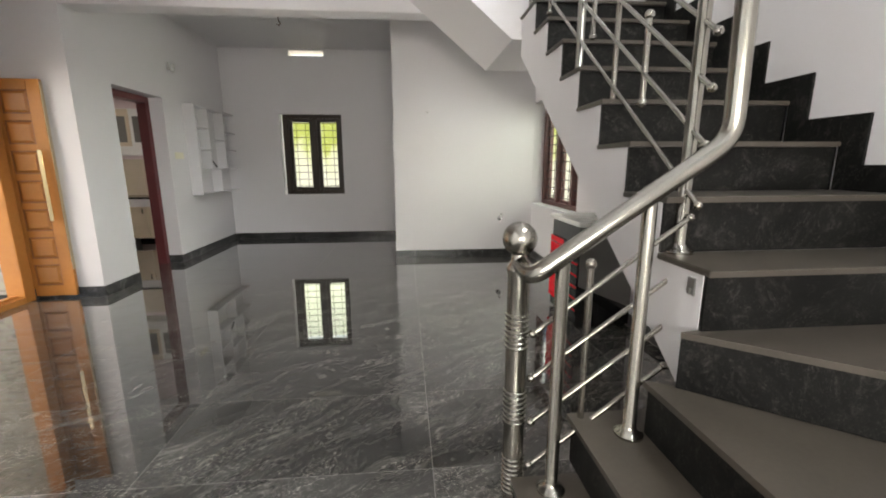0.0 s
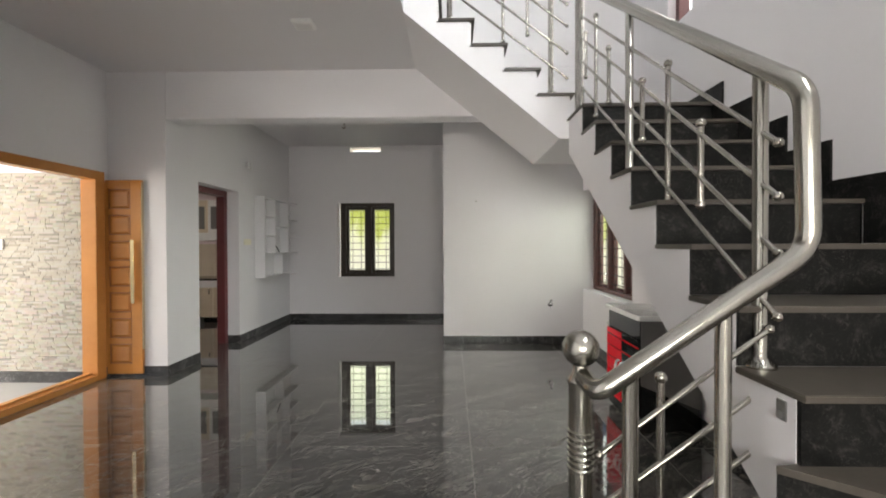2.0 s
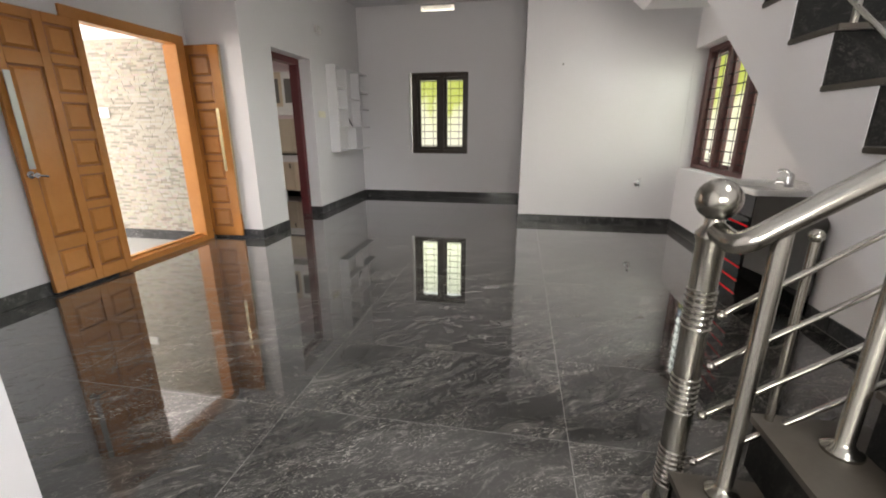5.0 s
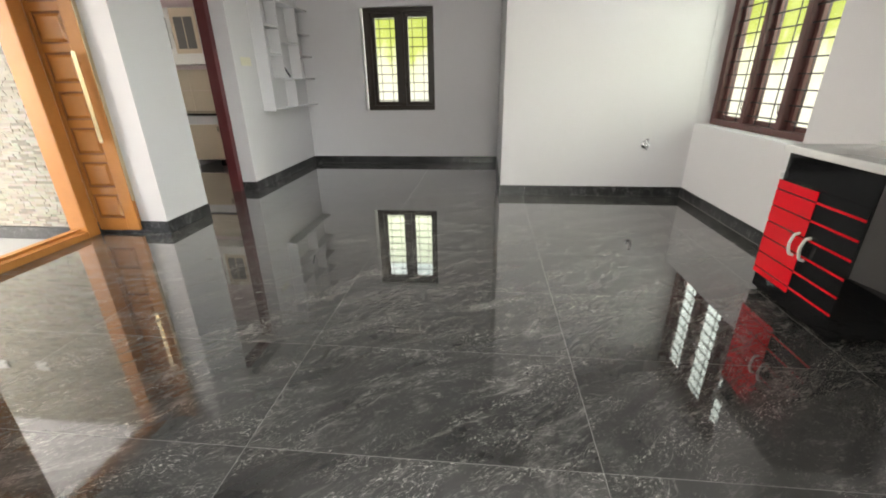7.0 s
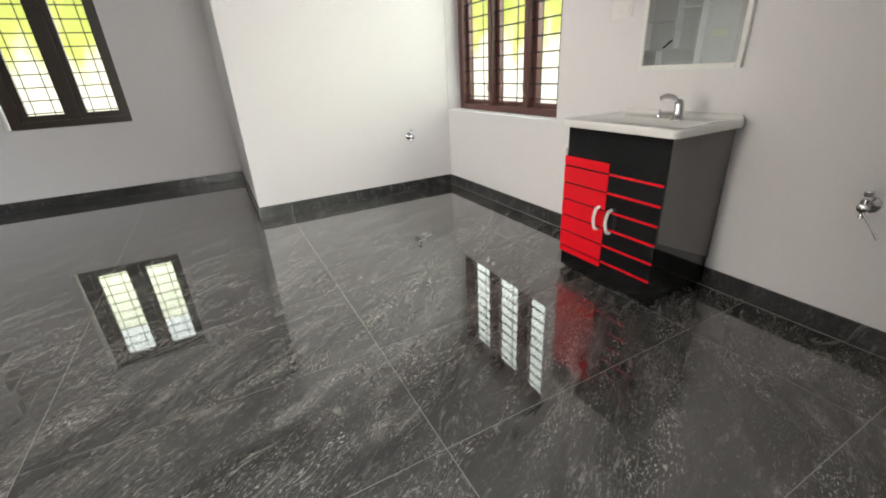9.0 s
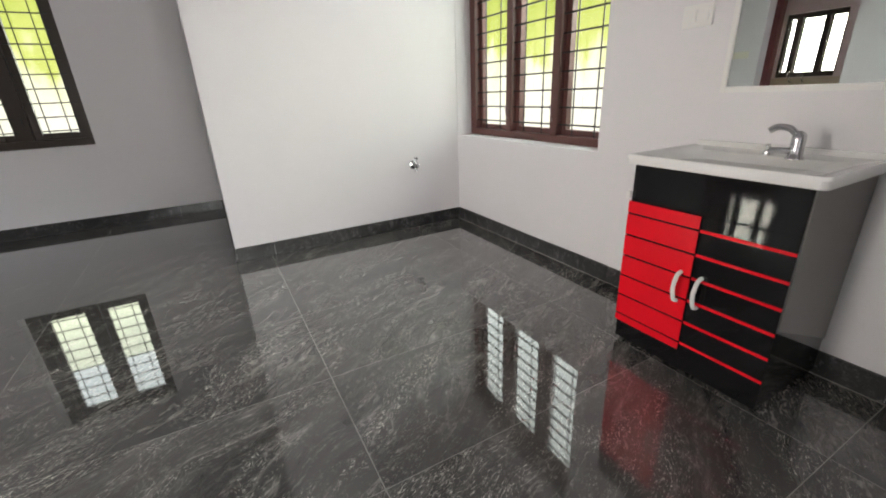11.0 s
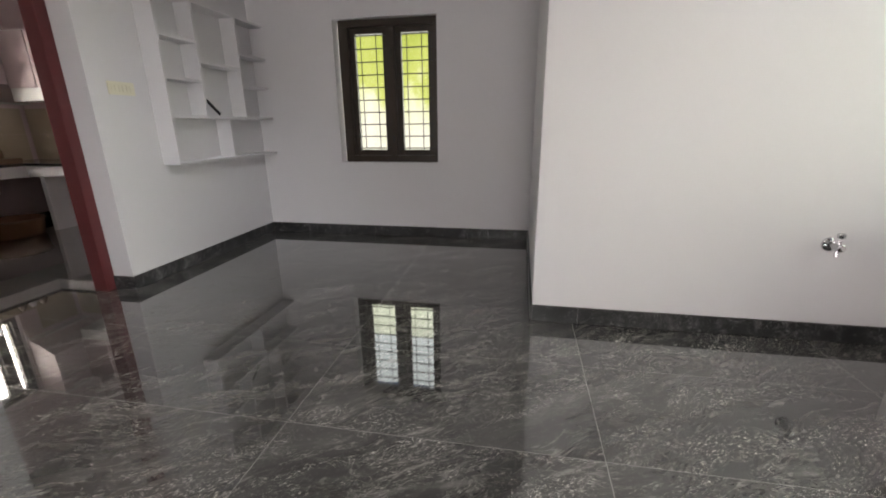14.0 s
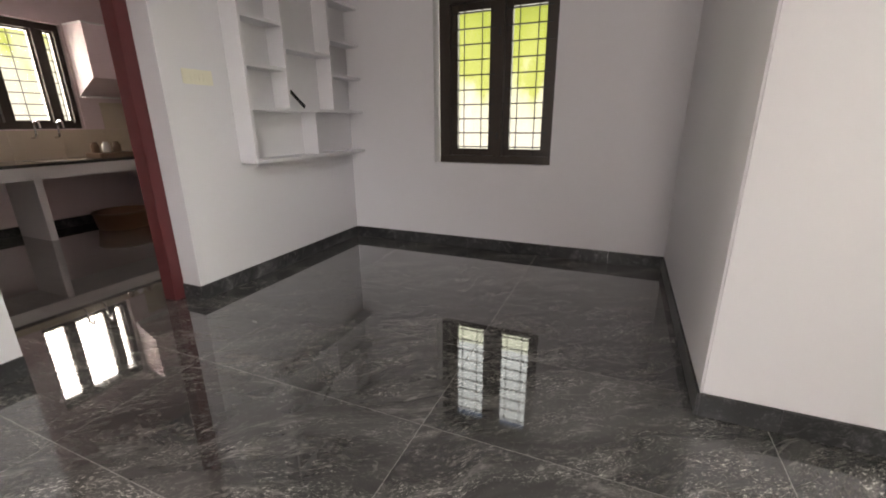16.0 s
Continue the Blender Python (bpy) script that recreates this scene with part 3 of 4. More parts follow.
# ---- main door ----
SATIN = material("satin_steel", (0.42, 0.42, 0.41), 0.38, 1.0, amount=0.05)
def panel_leaf(name, label, w, h, t, columns, m, mat):
    """A timber leaf with raised panels; it spans x 0..w from the hinge, y 0..t, z 0..h. columns: (x0, x1, list of (z0, z1))."""
    leaf = thing(name, label, "door", "leaves of the main door", m)
    bm = bmesh.new()
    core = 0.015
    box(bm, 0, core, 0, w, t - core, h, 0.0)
    # core shows only in the grooves; its dark colour deepens their shade
    part("core", bm, TEAK_SHADE, leaf, "core, darkened for the shade in the grooves round the panels")
    # stiles between the columns, rails between the panels
    prev = 0.0
    for x0, x1, _p in columns:
        part("stile", B(prev, 0, 0, x0, t, h, bevel=0.003), mat, leaf)
        prev = x1
    part("stile", B(prev, 0, 0, w, t, h, bevel=0.003), mat, leaf)
    for x0, x1, ps in columns:
        z = 0.0
        for z0, z1 in ps:
            part("rail", B(x0 + 0.0005, 0.0005, z, x1 - 0.0005, t - 0.0005, z0), mat, leaf)
            z = z1
            for side in (0, 1):
                bm = bmesh.new()
                a, b = (core, 0.001) if side == 0 else (t - core, t - 0.001)
                g, s = 0.014, 0.018
                o = [(x0 + g, z0 + g), (x1 - g, z0 + g), (x1 - g, z1 - g), (x0 + g, z1 - g)]
                i = [(x0 + g + s, z0 + g + s), (x1 - g - s, z0 + g + s), (x1 - g - s, z1 - g - s), (x0 + g + s, z1 - g - s)]
                vo = [bm.verts.new((p[0], a, p[1])) for p in o]
                vi = [bm.verts.new((p[0], b, p[1])) for p in i]
                vb = [bm.verts.new((p[0], (a + t / 2) / 2 if side == 0 else (a + t / 2) / 2, p[1])) for p in o]
                bm.faces.new(vi)
                bm.faces.new(vb)
                for q in range(4):
                    r = (q + 1) % 4
                    bm.faces.new((vo[q], vo[r], vi[r], vi[q]))
                    bm.faces.new((vb[q], vb[r], vo[r], vo[q]))
                bmesh.ops.recalc_face_normals(bm, faces=bm.faces)
                part("raised_panel", bm, mat, leaf)
        part("rail", B(x0 + 0.0005, 0.0005, z, x1 - 0.0005, t - 0.0005, h), mat, leaf)
    return leaf


FR = 0.085
door_frame = thing("door_frame", "varnished teak frame of the open main door", "door frame")
part("jamb", B(XL - 0.10, MY0, 0.0, XL + 0.018, MY0 + FR, MZ - FR, bevel=0.004), TEAK, door_frame)
part("jamb", B(XL - 0.14, MY1 - FR - 0.022, 0.0, XL + 0.018, MY1, MZ - FR, bevel=0.004), TEAK, door_frame)
part("head", B(XL - 0.10, MY0, MZ - FR, XL + 0.018, MY1, MZ, bevel=0.004), TEAK, door_frame)
part("threshold", B(XL - 0.10, MY0 + FR, 0.0, XL + 0.022, MY1 - FR - 0.022, 0.055, bevel=0.004), TEAK, door_frame)
part("threshold_step", B(XL - 0.10, MY0 + FR, 0.055, XL - 0.04, MY1 - FR - 0.022, 0.075, bevel=0.003), TEAK, door_frame)

# wide leaf: folded back almost flat on the wall
rows7 = [(0.10 + 0.262 * i, 0.10 + 0.262 * i + 0.205) for i in range(7)]
LW = 0.605
wide = panel_leaf("main_door_leaf", "wide varnished teak door leaf folded back against the wall", LW, 1.94, 0.04,
                  [(0.06, 0.255, rows7), (0.315, 0.53, [(0.10, 0.305), (0.40, 1.58), (1.672, 1.877)])],
                  Matrix.Translation((XL + 0.075, MY0 + 0.055, 0.025)) @ pose(0, 0, 0, 0, 0, -93.0), TEAK)
bm = bmesh.new()
box(bm, 0.545, 0.066, 0.90, 0.585, 0.074, 1.53, 0.002)
part("pull_plate", bm, SATIN, wide, "flat steel pull handle")
for z in (0.98, 1.45):
    part("pull_standoff", rod(bmesh.new(), (0.565, 0.04, z), (0.565, 0.067, z), 0.009, 10), STEEL, wide)
bm = bmesh.new()
lathe(bm, [(0.026, 0), (0.026, 0.006), (0.012, 0.010), (0.010, 0.045), (0.018, 0.05), (0.018, 0.062)], Matrix.Translation((0.568, 0.04, 0.86)) @ pose(0, 0, 0, -90), 14)
rod(bm, (0.568, 0.095, 0.86), (0.50, 0.095, 0.845), 0.008, 10)
part("lever_lock", bm, CHROME, wide, "chrome lever lock", smooth=True)
# narrow leaf: at right angles to the wall, in front of the pier
narrow = panel_leaf("main_door_leaf", "narrow varnished teak door leaf with seven raised panels, standing open", 0.45, 1.965, 0.04,
                    [(0.115, 0.345, rows7)], Matrix.Translation((XL - 0.085, MY1 + 0.012, 0.03)) @ pose(0, 0, 0, 0, 0, 1.5), TEAK)
part("brass_edge", B(0.4505, 0.004, 0.25, 0.4545, 0.036, 1.95), BRASS, narrow, "brass edge strip")
bm = bmesh.new()
box(bm, 0.362, -0.034, 0.72, 0.398, -0.024, 1.36, 0.002)
part("pull_plate", bm, BRASS, narrow, "flat brass pull handle")
for z in (0.80, 1.28):
    part("pull_standoff", rod(bmesh.new(), (0.38, -0.025, z), (0.38, 0.0, z), 0.009, 10), BRASS, narrow)
part("hinge_bolt", B(0.43, -0.006, 0.01, 0.455, 0.0, 0.22, bevel=0.002), TEAK, narrow)

# ---- kitchen door frame ----
kframe = thing("kitchen_door_frame", "dark maroon painted timber frame of the kitchen doorway", "door frame")
part("jamb", B(XK - 0.27, DK1 - 0.075, 0.0, XK - 0.16, DK1, DKZ - 0.075, bevel=0.004), MAROON, kframe)
part("jamb", B(XK - 0.27, DK0, 0.0, XK - 0.16, DK0 + 0.02, DKZ - 0.075, bevel=0.004), MAROON, kframe)
part("head", B(XK - 0.27, DK0, DKZ - 0.075, XK - 0.16, DK1, DKZ, bevel=0.004), MAROON, kframe)

# ---- windows ----
GLASS = bpy.data.materials.new("window_glass")
GLASS.use_nodes = True
_n, _l = GLASS.node_tree.nodes, GLASS.node_tree.links
_clear, _shine, _mixs = _n.new("ShaderNodeBsdfTransparent"), _n.new("ShaderNodeBsdfGlossy"), _n.new("ShaderNodeMixShader")
_clear.inputs["Color"].default_value = (0.95, 0.98, 0.95, 1)
_shine.inputs["Roughness"].default_value = 0.02
_mixs.inputs[0].default_value = 0.05
_l.new(_clear.outputs[0], _mixs.inputs[1])
_l.new(_shine.outputs[0], _mixs.inputs[2])
_l.new(_mixs.outputs[0], _n["Material Output"].inputs["Surface"])


def grille_window(name, label, bays, w, h, frame_w, depth, mat, m, rods_h, rods_v, sash=0.05):
    """A timber window of w x h in the plane x, z, with casements and iron rods. bays: (x0, x1) of each casement."""
    win = tagged(new(name), label, "window", kind="structure")
    win.matrix_basis = m
    fr = [("frame_rail", (0, 0, 0, w, depth, frame_w)), ("frame_rail", (0, 0, h - frame_w, w, depth, h))]
    edges = [0.0] + [c for b in bays for c in b] + [w]
    for i in range(0, len(edges), 2):
        fr.append(("frame_post", (edges[i], 0, frame_w, edges[i + 1], depth, h - frame_w)))
    for nm, d in fr:
        part(nm, B(*d, bevel=0.004), mat, win)
    for x0, x1 in bays:
        s = sash
        y0, y1 = depth - 0.052, depth - 0.005
        z0, z1 = frame_w, h - frame_w
        bm = bmesh.new()
        box(bm, x0, y0, z0, x0 + s, y1, z1, 0.003)
        box(bm, x1 - s, y0, z0, x1, y1, z1, 0.003)
        box(bm, x0 + s, y0, z0, x1 - s, y1, z0 + s, 0.003)
        box(bm, x0 + s, y0, z1 - s, x1 - s, y1, z1, 0.003)
        part("casement", bm, mat, win)
        pane = part("pane", B(x0 + s, (y0 + y1) / 2 - 0.002, z0 + s, x1 - s, (y0 + y1) / 2 + 0.002, z1 - s), GLASS, win)
        pane.visible_shadow = False
        for i in range(rods_h):
            z = z0 + (z1 - z0) * (i + 0.62) / (rods_h + 0.24)
            bm = bmesh.new()
            box(bm, x0 - 0.002, depth * 0.22, z - 0.005, x1 + 0.002, depth * 0.22 + 0.010, z + 0.005)
            part("grille_rod", bm, IRON, win)
        for i in range(rods_v):
            x = x0 + s + (x1 - x0 - 2 * s) * (i + 0.4) / (rods_v - 0.2 if rods_v > 1 else 1)
            bm = bmesh.new()
            rod(bm, (x, depth * 0.33, z0), (x, depth * 0.33, z1), 0.0045, 8)
            part("grille_rod", bm, IRON, win)
    return win


ww = WX1 - WX0
w1 = grille_window("window_1", "dark brown timber window with two grilled casements", [(0.097, 0.487), (0.562, 0.937)], ww - 0.025, WZ1 - WZ0, 0.065, 0.09, FRAME_DARK,
                   Matrix.Translation((WX0 + 0.025, YB + 0.07, WZ0)), 10, 2, 0.055)
part("latch", boxes((0.515, -0.012, 0.2, 0.533, 0.0, 0.26), (0.515, -0.012, 1.0, 0.533, 0.0, 1.06), bevel=0.002), IRON, w1)
w2 = grille_window("window_2", "maroon timber window with three grilled casements", [(0.075, 0.483), (0.548, 0.962), (1.027, 1.427)], RY1 - RY0, RZ1 - RZ0, 0.05, 0.10, FRAME_RED,
                   Matrix.Translation((XR + 0.135, RY1, RZ0)) @ pose(0, 0, 0, 0, 0, -90), 11, 2, 0.036)
for x in (0.515, 0.995):
    bm = bmesh.new()
    tube(bm, [(x, -0.004, 0.14), (x + 0.012, -0.03, 0.17), (x + 0.004, -0.035, 0.24)], 0.004, 8, 0.01)
    part("stay_hook", bm, CHROME, w2, smooth=True)
grille_window("window_3", "dark timber kitchen window with grilled casements", [(0.03, 0.25), (0.335, 0.665), (0.76, 0.86)], 0.91, 1.07, 0.07, 0.09, FRAME_DARK,
              Matrix.Translation((KX - 0.06, 0.40, 1.07)) @ pose(0, 0, 0, 0, 0, 90), 8, 1, 0.02)
# never in view: fills the added opening behind the camera
grille_window("window_4", "added timber window with three casements, unseen behind the hall", [(0.07, 0.65), (0.72, 1.28), (1.35, 1.93)], 2.0, 1.25, 0.07, 0.09, FRAME_RED,
              Matrix.Translation((BX1, YS - 0.08, BZ0)) @ pose(0, 0, 0, 0, 0, 180), 10, 2, 0.05)
structure("window_5", boxes((XR + 0.06, UY0, UZ0, XR + 0.14, UY0 + 0.05, UZ1), (XR + 0.06, UY1 - 0.05, UZ0, XR + 0.14, UY1, UZ1), (XR + 0.06, UY0, UZ0, XR + 0.14, UY1, UZ0 + 0.05)), FRAME_RED, "narrow maroon framed stair window")

# ---- washbasin cabinet ----
VX, VY0, VY1 = 1.43, -2.66, -2.08
vanity = thing("washbasin_cabinet", "black and red laminate washbasin cabinet on the floor under the stairs", "cabinet")
part("body", B(VX, VY0 + 0.006, 0.02, XR - 0.012, VY1, 0.79, bevel=0.002), BLACK, vanity)
bm = bmesh.new()
prism(bm, [(VX + 0.004, 0.335), (VX + 0.004, 0.788), (XR - 0.013, 0.788), (XR - 0.013, 0.16)], 'y', VY0 + 0.001, VY0 + 0.005)
part("side_panel", bm, GREY, vanity, "grey laminate side panel")
for y in (VY0 + 0.03, VY1 - 0.03):
    part("foot", B(VX + 0.03, y - 0.02, 0.0, VX + 0.07, y + 0.02, 0.02), BLACK, vanity)
    part("foot", B(XR - 0.08, y - 0.02, 0.0, XR - 0.04, y + 0.02, 0.02), BLACK, vanity)
d1 = part("door", B(VX - 0.016, -2.373, 0.112, VX - 0.001, -2.085, 0.648, bevel=0.002), BLACK, vanity, "red door with black grooves")
zs = [0.108] + [0.145 + 0.0905 * i for i in range(6)] + [0.652]
for a, b in zip(zs, zs[1:]):
    part("red_strip", B(VX - 0.019, -2.373, a + 0.004, VX - 0.0155, -2.085, b - 0.004), RED, d1, "red laminate strip")
d2 = part("door", B(VX - 0.016, -2.66, 0.112, VX - 0.001, -2.378, 0.648, bevel=0.002), BLACK, vanity, "black door with red inlay lines")
for i in range(6):
    z = 0.145 + 0.0905 * i
    part("red_line", B(VX - 0.0185, -2.66, z - 0.0055, VX - 0.0155, -2.378, z + 0.0055), RED, d2, "red inlay line")
for y, d in ((-2.338, d1), (-2.413, d2)):
    bm = bmesh.new()
    tube(bm, [(VX - 0.016, y, 0.312), (VX - 0.040, y, 0.318), (VX - 0.052, y + 0.004, 0.37), (VX - 0.040, y, 0.424), (VX - 0.016, y, 0.43)], 0.0075, 10, 0.03)
    part("handle", bm, WHITE, d, "white bow handle", smooth=True)
part("corner_clip", B(VX - 0.02, -2.085, 0.655, VX - 0.002, -2.068, 0.685, bevel=0.002), WHITE, vanity, "white plastic clip")

basin = thing("washbasin", "white ceramic countertop washbasin on the cabinet", "washbasin")
bm = bmesh.new()
x0, x1, y0, y1 = VX - 0.03, XR - 0.001, VY0 - 0.03, VY1 + 0.03
rim, NA = 0.79, 28


def rounded_rect(cx, cy, hx, hy, r, z):
    pts = []
    for q, (sx, sy) in enumerate(((1, 1), (-1, 1), (-1, -1), (1, -1))):
        for i in range(7):
            a = radians(90 * q + 15 * i)
            pts.append((cx + sx * (hx - r) + r * math.cos(a), cy + sy * (hy - r) + r * math.sin(a), z))
    return pts


cx, cy, hx, hy = (x0 + x1) / 2, (y0 + y1) / 2, (x1 - x0) / 2, (y1 - y0) / 2
bx = cx - 0.045
rings = [rounded_rect(cx, cy, hx - 0.03, hy - 0.03, 0.02, rim), rounded_rect(cx, cy, hx - 0.004, hy - 0.004, 0.02, rim + 0.004), rounded_rect(cx, cy, hx, hy, 0.02, rim + 0.03),
         rounded_rect(cx, cy, hx - 0.006, hy - 0.006, 0.02, rim + 0.04), rounded_rect(cx, cy, hx - 0.02, hy - 0.02, 0.02, rim + 0.036),
         rounded_rect(bx, cy, hx - 0.085, hy - 0.05, 0.06, rim + 0.032), rounded_rect(bx, cy, hx - 0.10, hy - 0.07, 0.07, rim + 0.015),
         rounded_rect(bx, cy, hx - 0.13, hy - 0.12, 0.06, rim - 0.06), rounded_rect(bx, cy, 0.03, 0.03, 0.02, rim - 0.075)]
vr = [[bm.verts.new(p) for p in r] for r in rings]
for p, q in zip(vr, vr[1:]):
    for i in range(len(p)):
        j = (i + 1) % len(p)
        bm.faces.new((p[i], p[j], q[j], q[i]))
bm.faces.new(vr[-1])
bm.faces.new(vr[0][::-1])
part("bowl", bm, CERAMIC, basin, smooth=True)
part("upstand", B(XR - 0.03, y0 + 0.01, rim + 0.03, XR - 0.002, y1 - 0.01, rim + 0.055, bevel=0.006), CERAMIC, basin)
bm = bmesh.new()
lathe(bm, [(0.016, 0), (0.016, 0.004), (0.006, 0.005)], Matrix.Translation((XR - 0.10, cy + 0.0, rim + 0.034)), 14)
part("plug", bm, CHROME, basin, "chrome plug", smooth=True)
bm = bmesh.new()
lathe(bm, [(0.02, 0), (0.02, 0.003), (0.01, 0.004)], Matrix.Translation((bx, cy, rim - 0.075)), 14)
part("drain", bm, CHROME, basin, smooth=True)

tap = thing("basin_mixer_tap", "chrome single-lever mixer tap on the washbasin", "tap")
FX, FY, FZ = 1.69, -2.485, rim + 0.036
bm = bmesh.new()
lathe(bm, [(0.031, 0), (0.031, 0.006), (0.026, 0.012), (0.024, 0.05), (0.025, 0.075), (0.022, 0.095), (0.012, 0.106), (0.004, 0.109)], Matrix.Translation((FX, FY, FZ)), 18)
part("tap_body", bm, CHROME, tap, smooth=True)
bm = bmesh.new()
tube(bm, [(FX - 0.004, FY + 0.004, FZ + 0.085), (FX - 0.014, FY + 0.026, FZ + 0.118), (FX - 0.034, FY + 0.066, FZ + 0.126), (FX - 0.044, FY + 0.088, FZ + 0.108)], 0.0125, 12, 0.025)
part("lever", bm, CHROME, tap, smooth=True)
bm = bmesh.new()
tube(bm, [(FX, FY, FZ + 0.03), (FX - 0.03, FY + 0.05, FZ + 0.034), (FX - 0.047, FY + 0.078, FZ + 0.03), (FX - 0.048, FY + 0.080, FZ + 0.012)], 0.0125, 12, 0.02)
rod(bm, (FX - 0.047, FY + 0.078, FZ + 0.03), (FX - 0.047, FY + 0.078, FZ + 0.058), 0.008, 10)
part("spout", bm, CHROME, tap, smooth=True)

tap.matrix_basis = Matrix.Translation((FX, FY, FZ)) @ Matrix.Scale(0.84, 4) @ Matrix.Translation((-FX, -FY, -FZ))

MIRROR = bpy.data.materials.new("mirror_glass")
MIRROR.use_nodes = True
_m = MIRROR.node_tree.nodes["Principled BSDF"]
_m.inputs["Base Color"].default_value = (0.66, 0.69, 0.67, 1)
_m.inputs["Metallic"].default_value = 1.0
_m.inputs["Roughness"].default_value = 0.01
mirror = thing("wall_mirror", "white framed mirror on the wall above the washbasin", "mirror")
part("glass", B(XR - 0.016, -2.603, 1.057, XR - 0.010, -2.137, 1.75), MIRROR, mirror, "mirror glass")
part("backing", B(XR - 0.0095, -2.625, 1.035, XR - 0.0005, -2.115, 1.775), WHITE, mirror)
for a in ((-2.625, 1.035, -2.603, 1.775), (-2.137, 1.035, -2.115, 1.775), (-2.603, 1.035, -2.137, 1.057), (-2.603, 1.752, -2.137, 1.775)):
    part("frame_strip", B(XR - 0.022, a[0], a[1], XR - 0.010, a[2], a[3], bevel=0.002), WHITE, mirror)


# ---- fittings on the walls ----
def switch_plate(label, m, w, h, n, mat=None):
    """A switch plate; its back lies on y = 0, its face looks to -y."""
    sw = thing("switch_plate", label, "switch", "switch plates on the walls", m)
    part("plate", B(-w / 2, -0.010, -h / 2, w / 2, 0.0, h / 2, bevel=0.003), mat or WHITE, sw)
    step = (w - 0.03) / n
    for i in range(n):
        x = -w / 2 + 0.015 + step * i
        part("rocker", B(x + 0.002, -0.014, -h / 2 + 0.018, x + step - 0.002, -0.008, h / 2 - 0.018, bevel=0.002), mat or WHITE, sw)
    return sw


switch_plate("white plastic switch board on the kitchen wall", Matrix.Translation((XK, 0.262, 1.378)) @ pose(0, 0, 0, 0, 0, 90), 0.20, 0.085, 6, IVORY)
switch_plate("white plastic switch plate by the mirror", Matrix.Translation((XR, -1.966, 1.335)) @ pose(0, 0, 0, 0, 0, -90), 0.13, 0.085, 2)
switch_plate("white plastic switch board beside the door leaf", Matrix.Translation((XL, -3.36, 1.40)) @ pose(0, 0, 0, 0, 0, 90), 0.24, 0.09, 6)
switch_plate("white plastic switch plate on the stone cladding", Matrix.Translation((-4.83, CY - 0.022, 1.355)), 0.15, 0.1, 2)
for y in (0.26, 0.36):
    tagged(solid("wall_bracket", B(XK, y - 0.02, 2.43, XK + 0.03, y + 0.02, 2.52, bevel=0.004), WHITE), "small white lamp holder high on the kitchen wall", "bracket")


def angle_tap(label, m):
    """An angle valve that stands out of a wall along -y."""
    v = thing("angle_valve", label, "tap", "angle valves low on the walls", m)
    bm = bmesh.new()
    lathe(bm, [(0.032, 0), (0.030, 0.006), (0.014, 0.012), (0.013, 0.05), (0.016, 0.052), (0.016, 0.075), (0.012, 0.078)], pose(0, 0, 0, 90), 16)
    part("wall_flange", bm, CHROME, v, smooth=True)
    bm = bmesh.new()
    rod(bm, (0, -0.055, 0.0), (0, -0.055, 0.029), 0.010, 12)
    lathe(bm, [(0.012, 0), (0.015, 0.004), (0.015, 0.018), (0.010, 0.022)], Matrix.Translation((0, -0.055, 0.04)), 12)
    part("knob", bm, CHROME, v, smooth=True)
    bm = bmesh.new()
    rod(bm, (0, -0.055, 0.0), (0, -0.055, -0.04), 0.009, 12)
    part("outlet", bm, CHROME, v, smooth=True)
    return v


angle_tap("chrome angle valve low on the white wall", Matrix.Translation((1.43, 0.0, 0.53)) @ Matrix.Scale(1.15, 4))
hose = angle_tap("chrome angle valve low on the wall under the stairs", Matrix.Translation((XR, -3.17, 0.56)) @ pose(0, 0, 0, 0, 0, -90))
bm = bmesh.new()
rod(bm, (0, -0.07, -0.01), (0.07, -0.08, -0.10), 0.004, 8)
part("thin_lever", bm, CHROME, hose)

nail = thing("wall_nail", "small steel nail high on the white wall", "nail")
part("shank", rod(bmesh.new(), (0.44, 0.004, 1.905), (0.44, -0.028, 1.912), 0.0035, 8), STEEL, nail)
part("head", rod(bmesh.new(), (0.44, -0.028, 1.912), (0.44, -0.031, 1.9126), 0.008, 10), STEEL, nail)
clip = thing("wall_clip", "small grey metal clip on the white side of the stairs", "clip")
part("plate", B(XS - 0.004, -4.462, 0.855, XS + 0.001, -4.428, 0.91, bevel=0.0015), SATIN, clip)
part("tab", B(XS - 0.013, -4.452, 0.862, XS - 0.0035, -4.438, 0.878, bevel=0.0015), SATIN, clip)

lamp = thing("ceiling_lamp", "small square ceiling lamp switched off", "ceiling lamp")
part("housing", B(-1.14, -2.36, ZC - 0.03, -0.98, -2.22, ZC, bevel=0.006), WHITE, lamp)
part("diffuser", B(-1.12, -2.34, ZC - 0.034, -1.0, -2.24, ZC - 0.029, bevel=0.002), CERAMIC, lamp)
hook = thing("fan_hook", "rusty iron fan hook in the dining ceiling", "hook")
bm = bmesh.new()
tube(bm, [(-1.40, 0.23, ZC), (-1.40, 0.23, ZC - 0.07), (-1.375, 0.23, ZC - 0.11), (-1.40, 0.23, ZC - 0.135), (-1.42, 0.23, ZC - 0.11)], 0.006, 8, 0.02)
part("rod", bm, material("rusty_iron", (0.14, 0.08, 0.05), 0.7), hook, smooth=True)

# ---- wall shelf ----
SX, TH = 0.15, 0.022
shelf = thing("wall_shelf", "white painted wall shelf with uneven empty compartments", "shelf")
s0, s1, zb, zm, ztp = 0.488, YB - 0.001, 0.845, 1.213, 2.065


def shelf_board(name, y0, y1, z0, z1, d=SX):
    part(name, B(XK + 0.001, y0, z0, XK + d, y1, z1, bevel=0.0015), WALL, shelf)


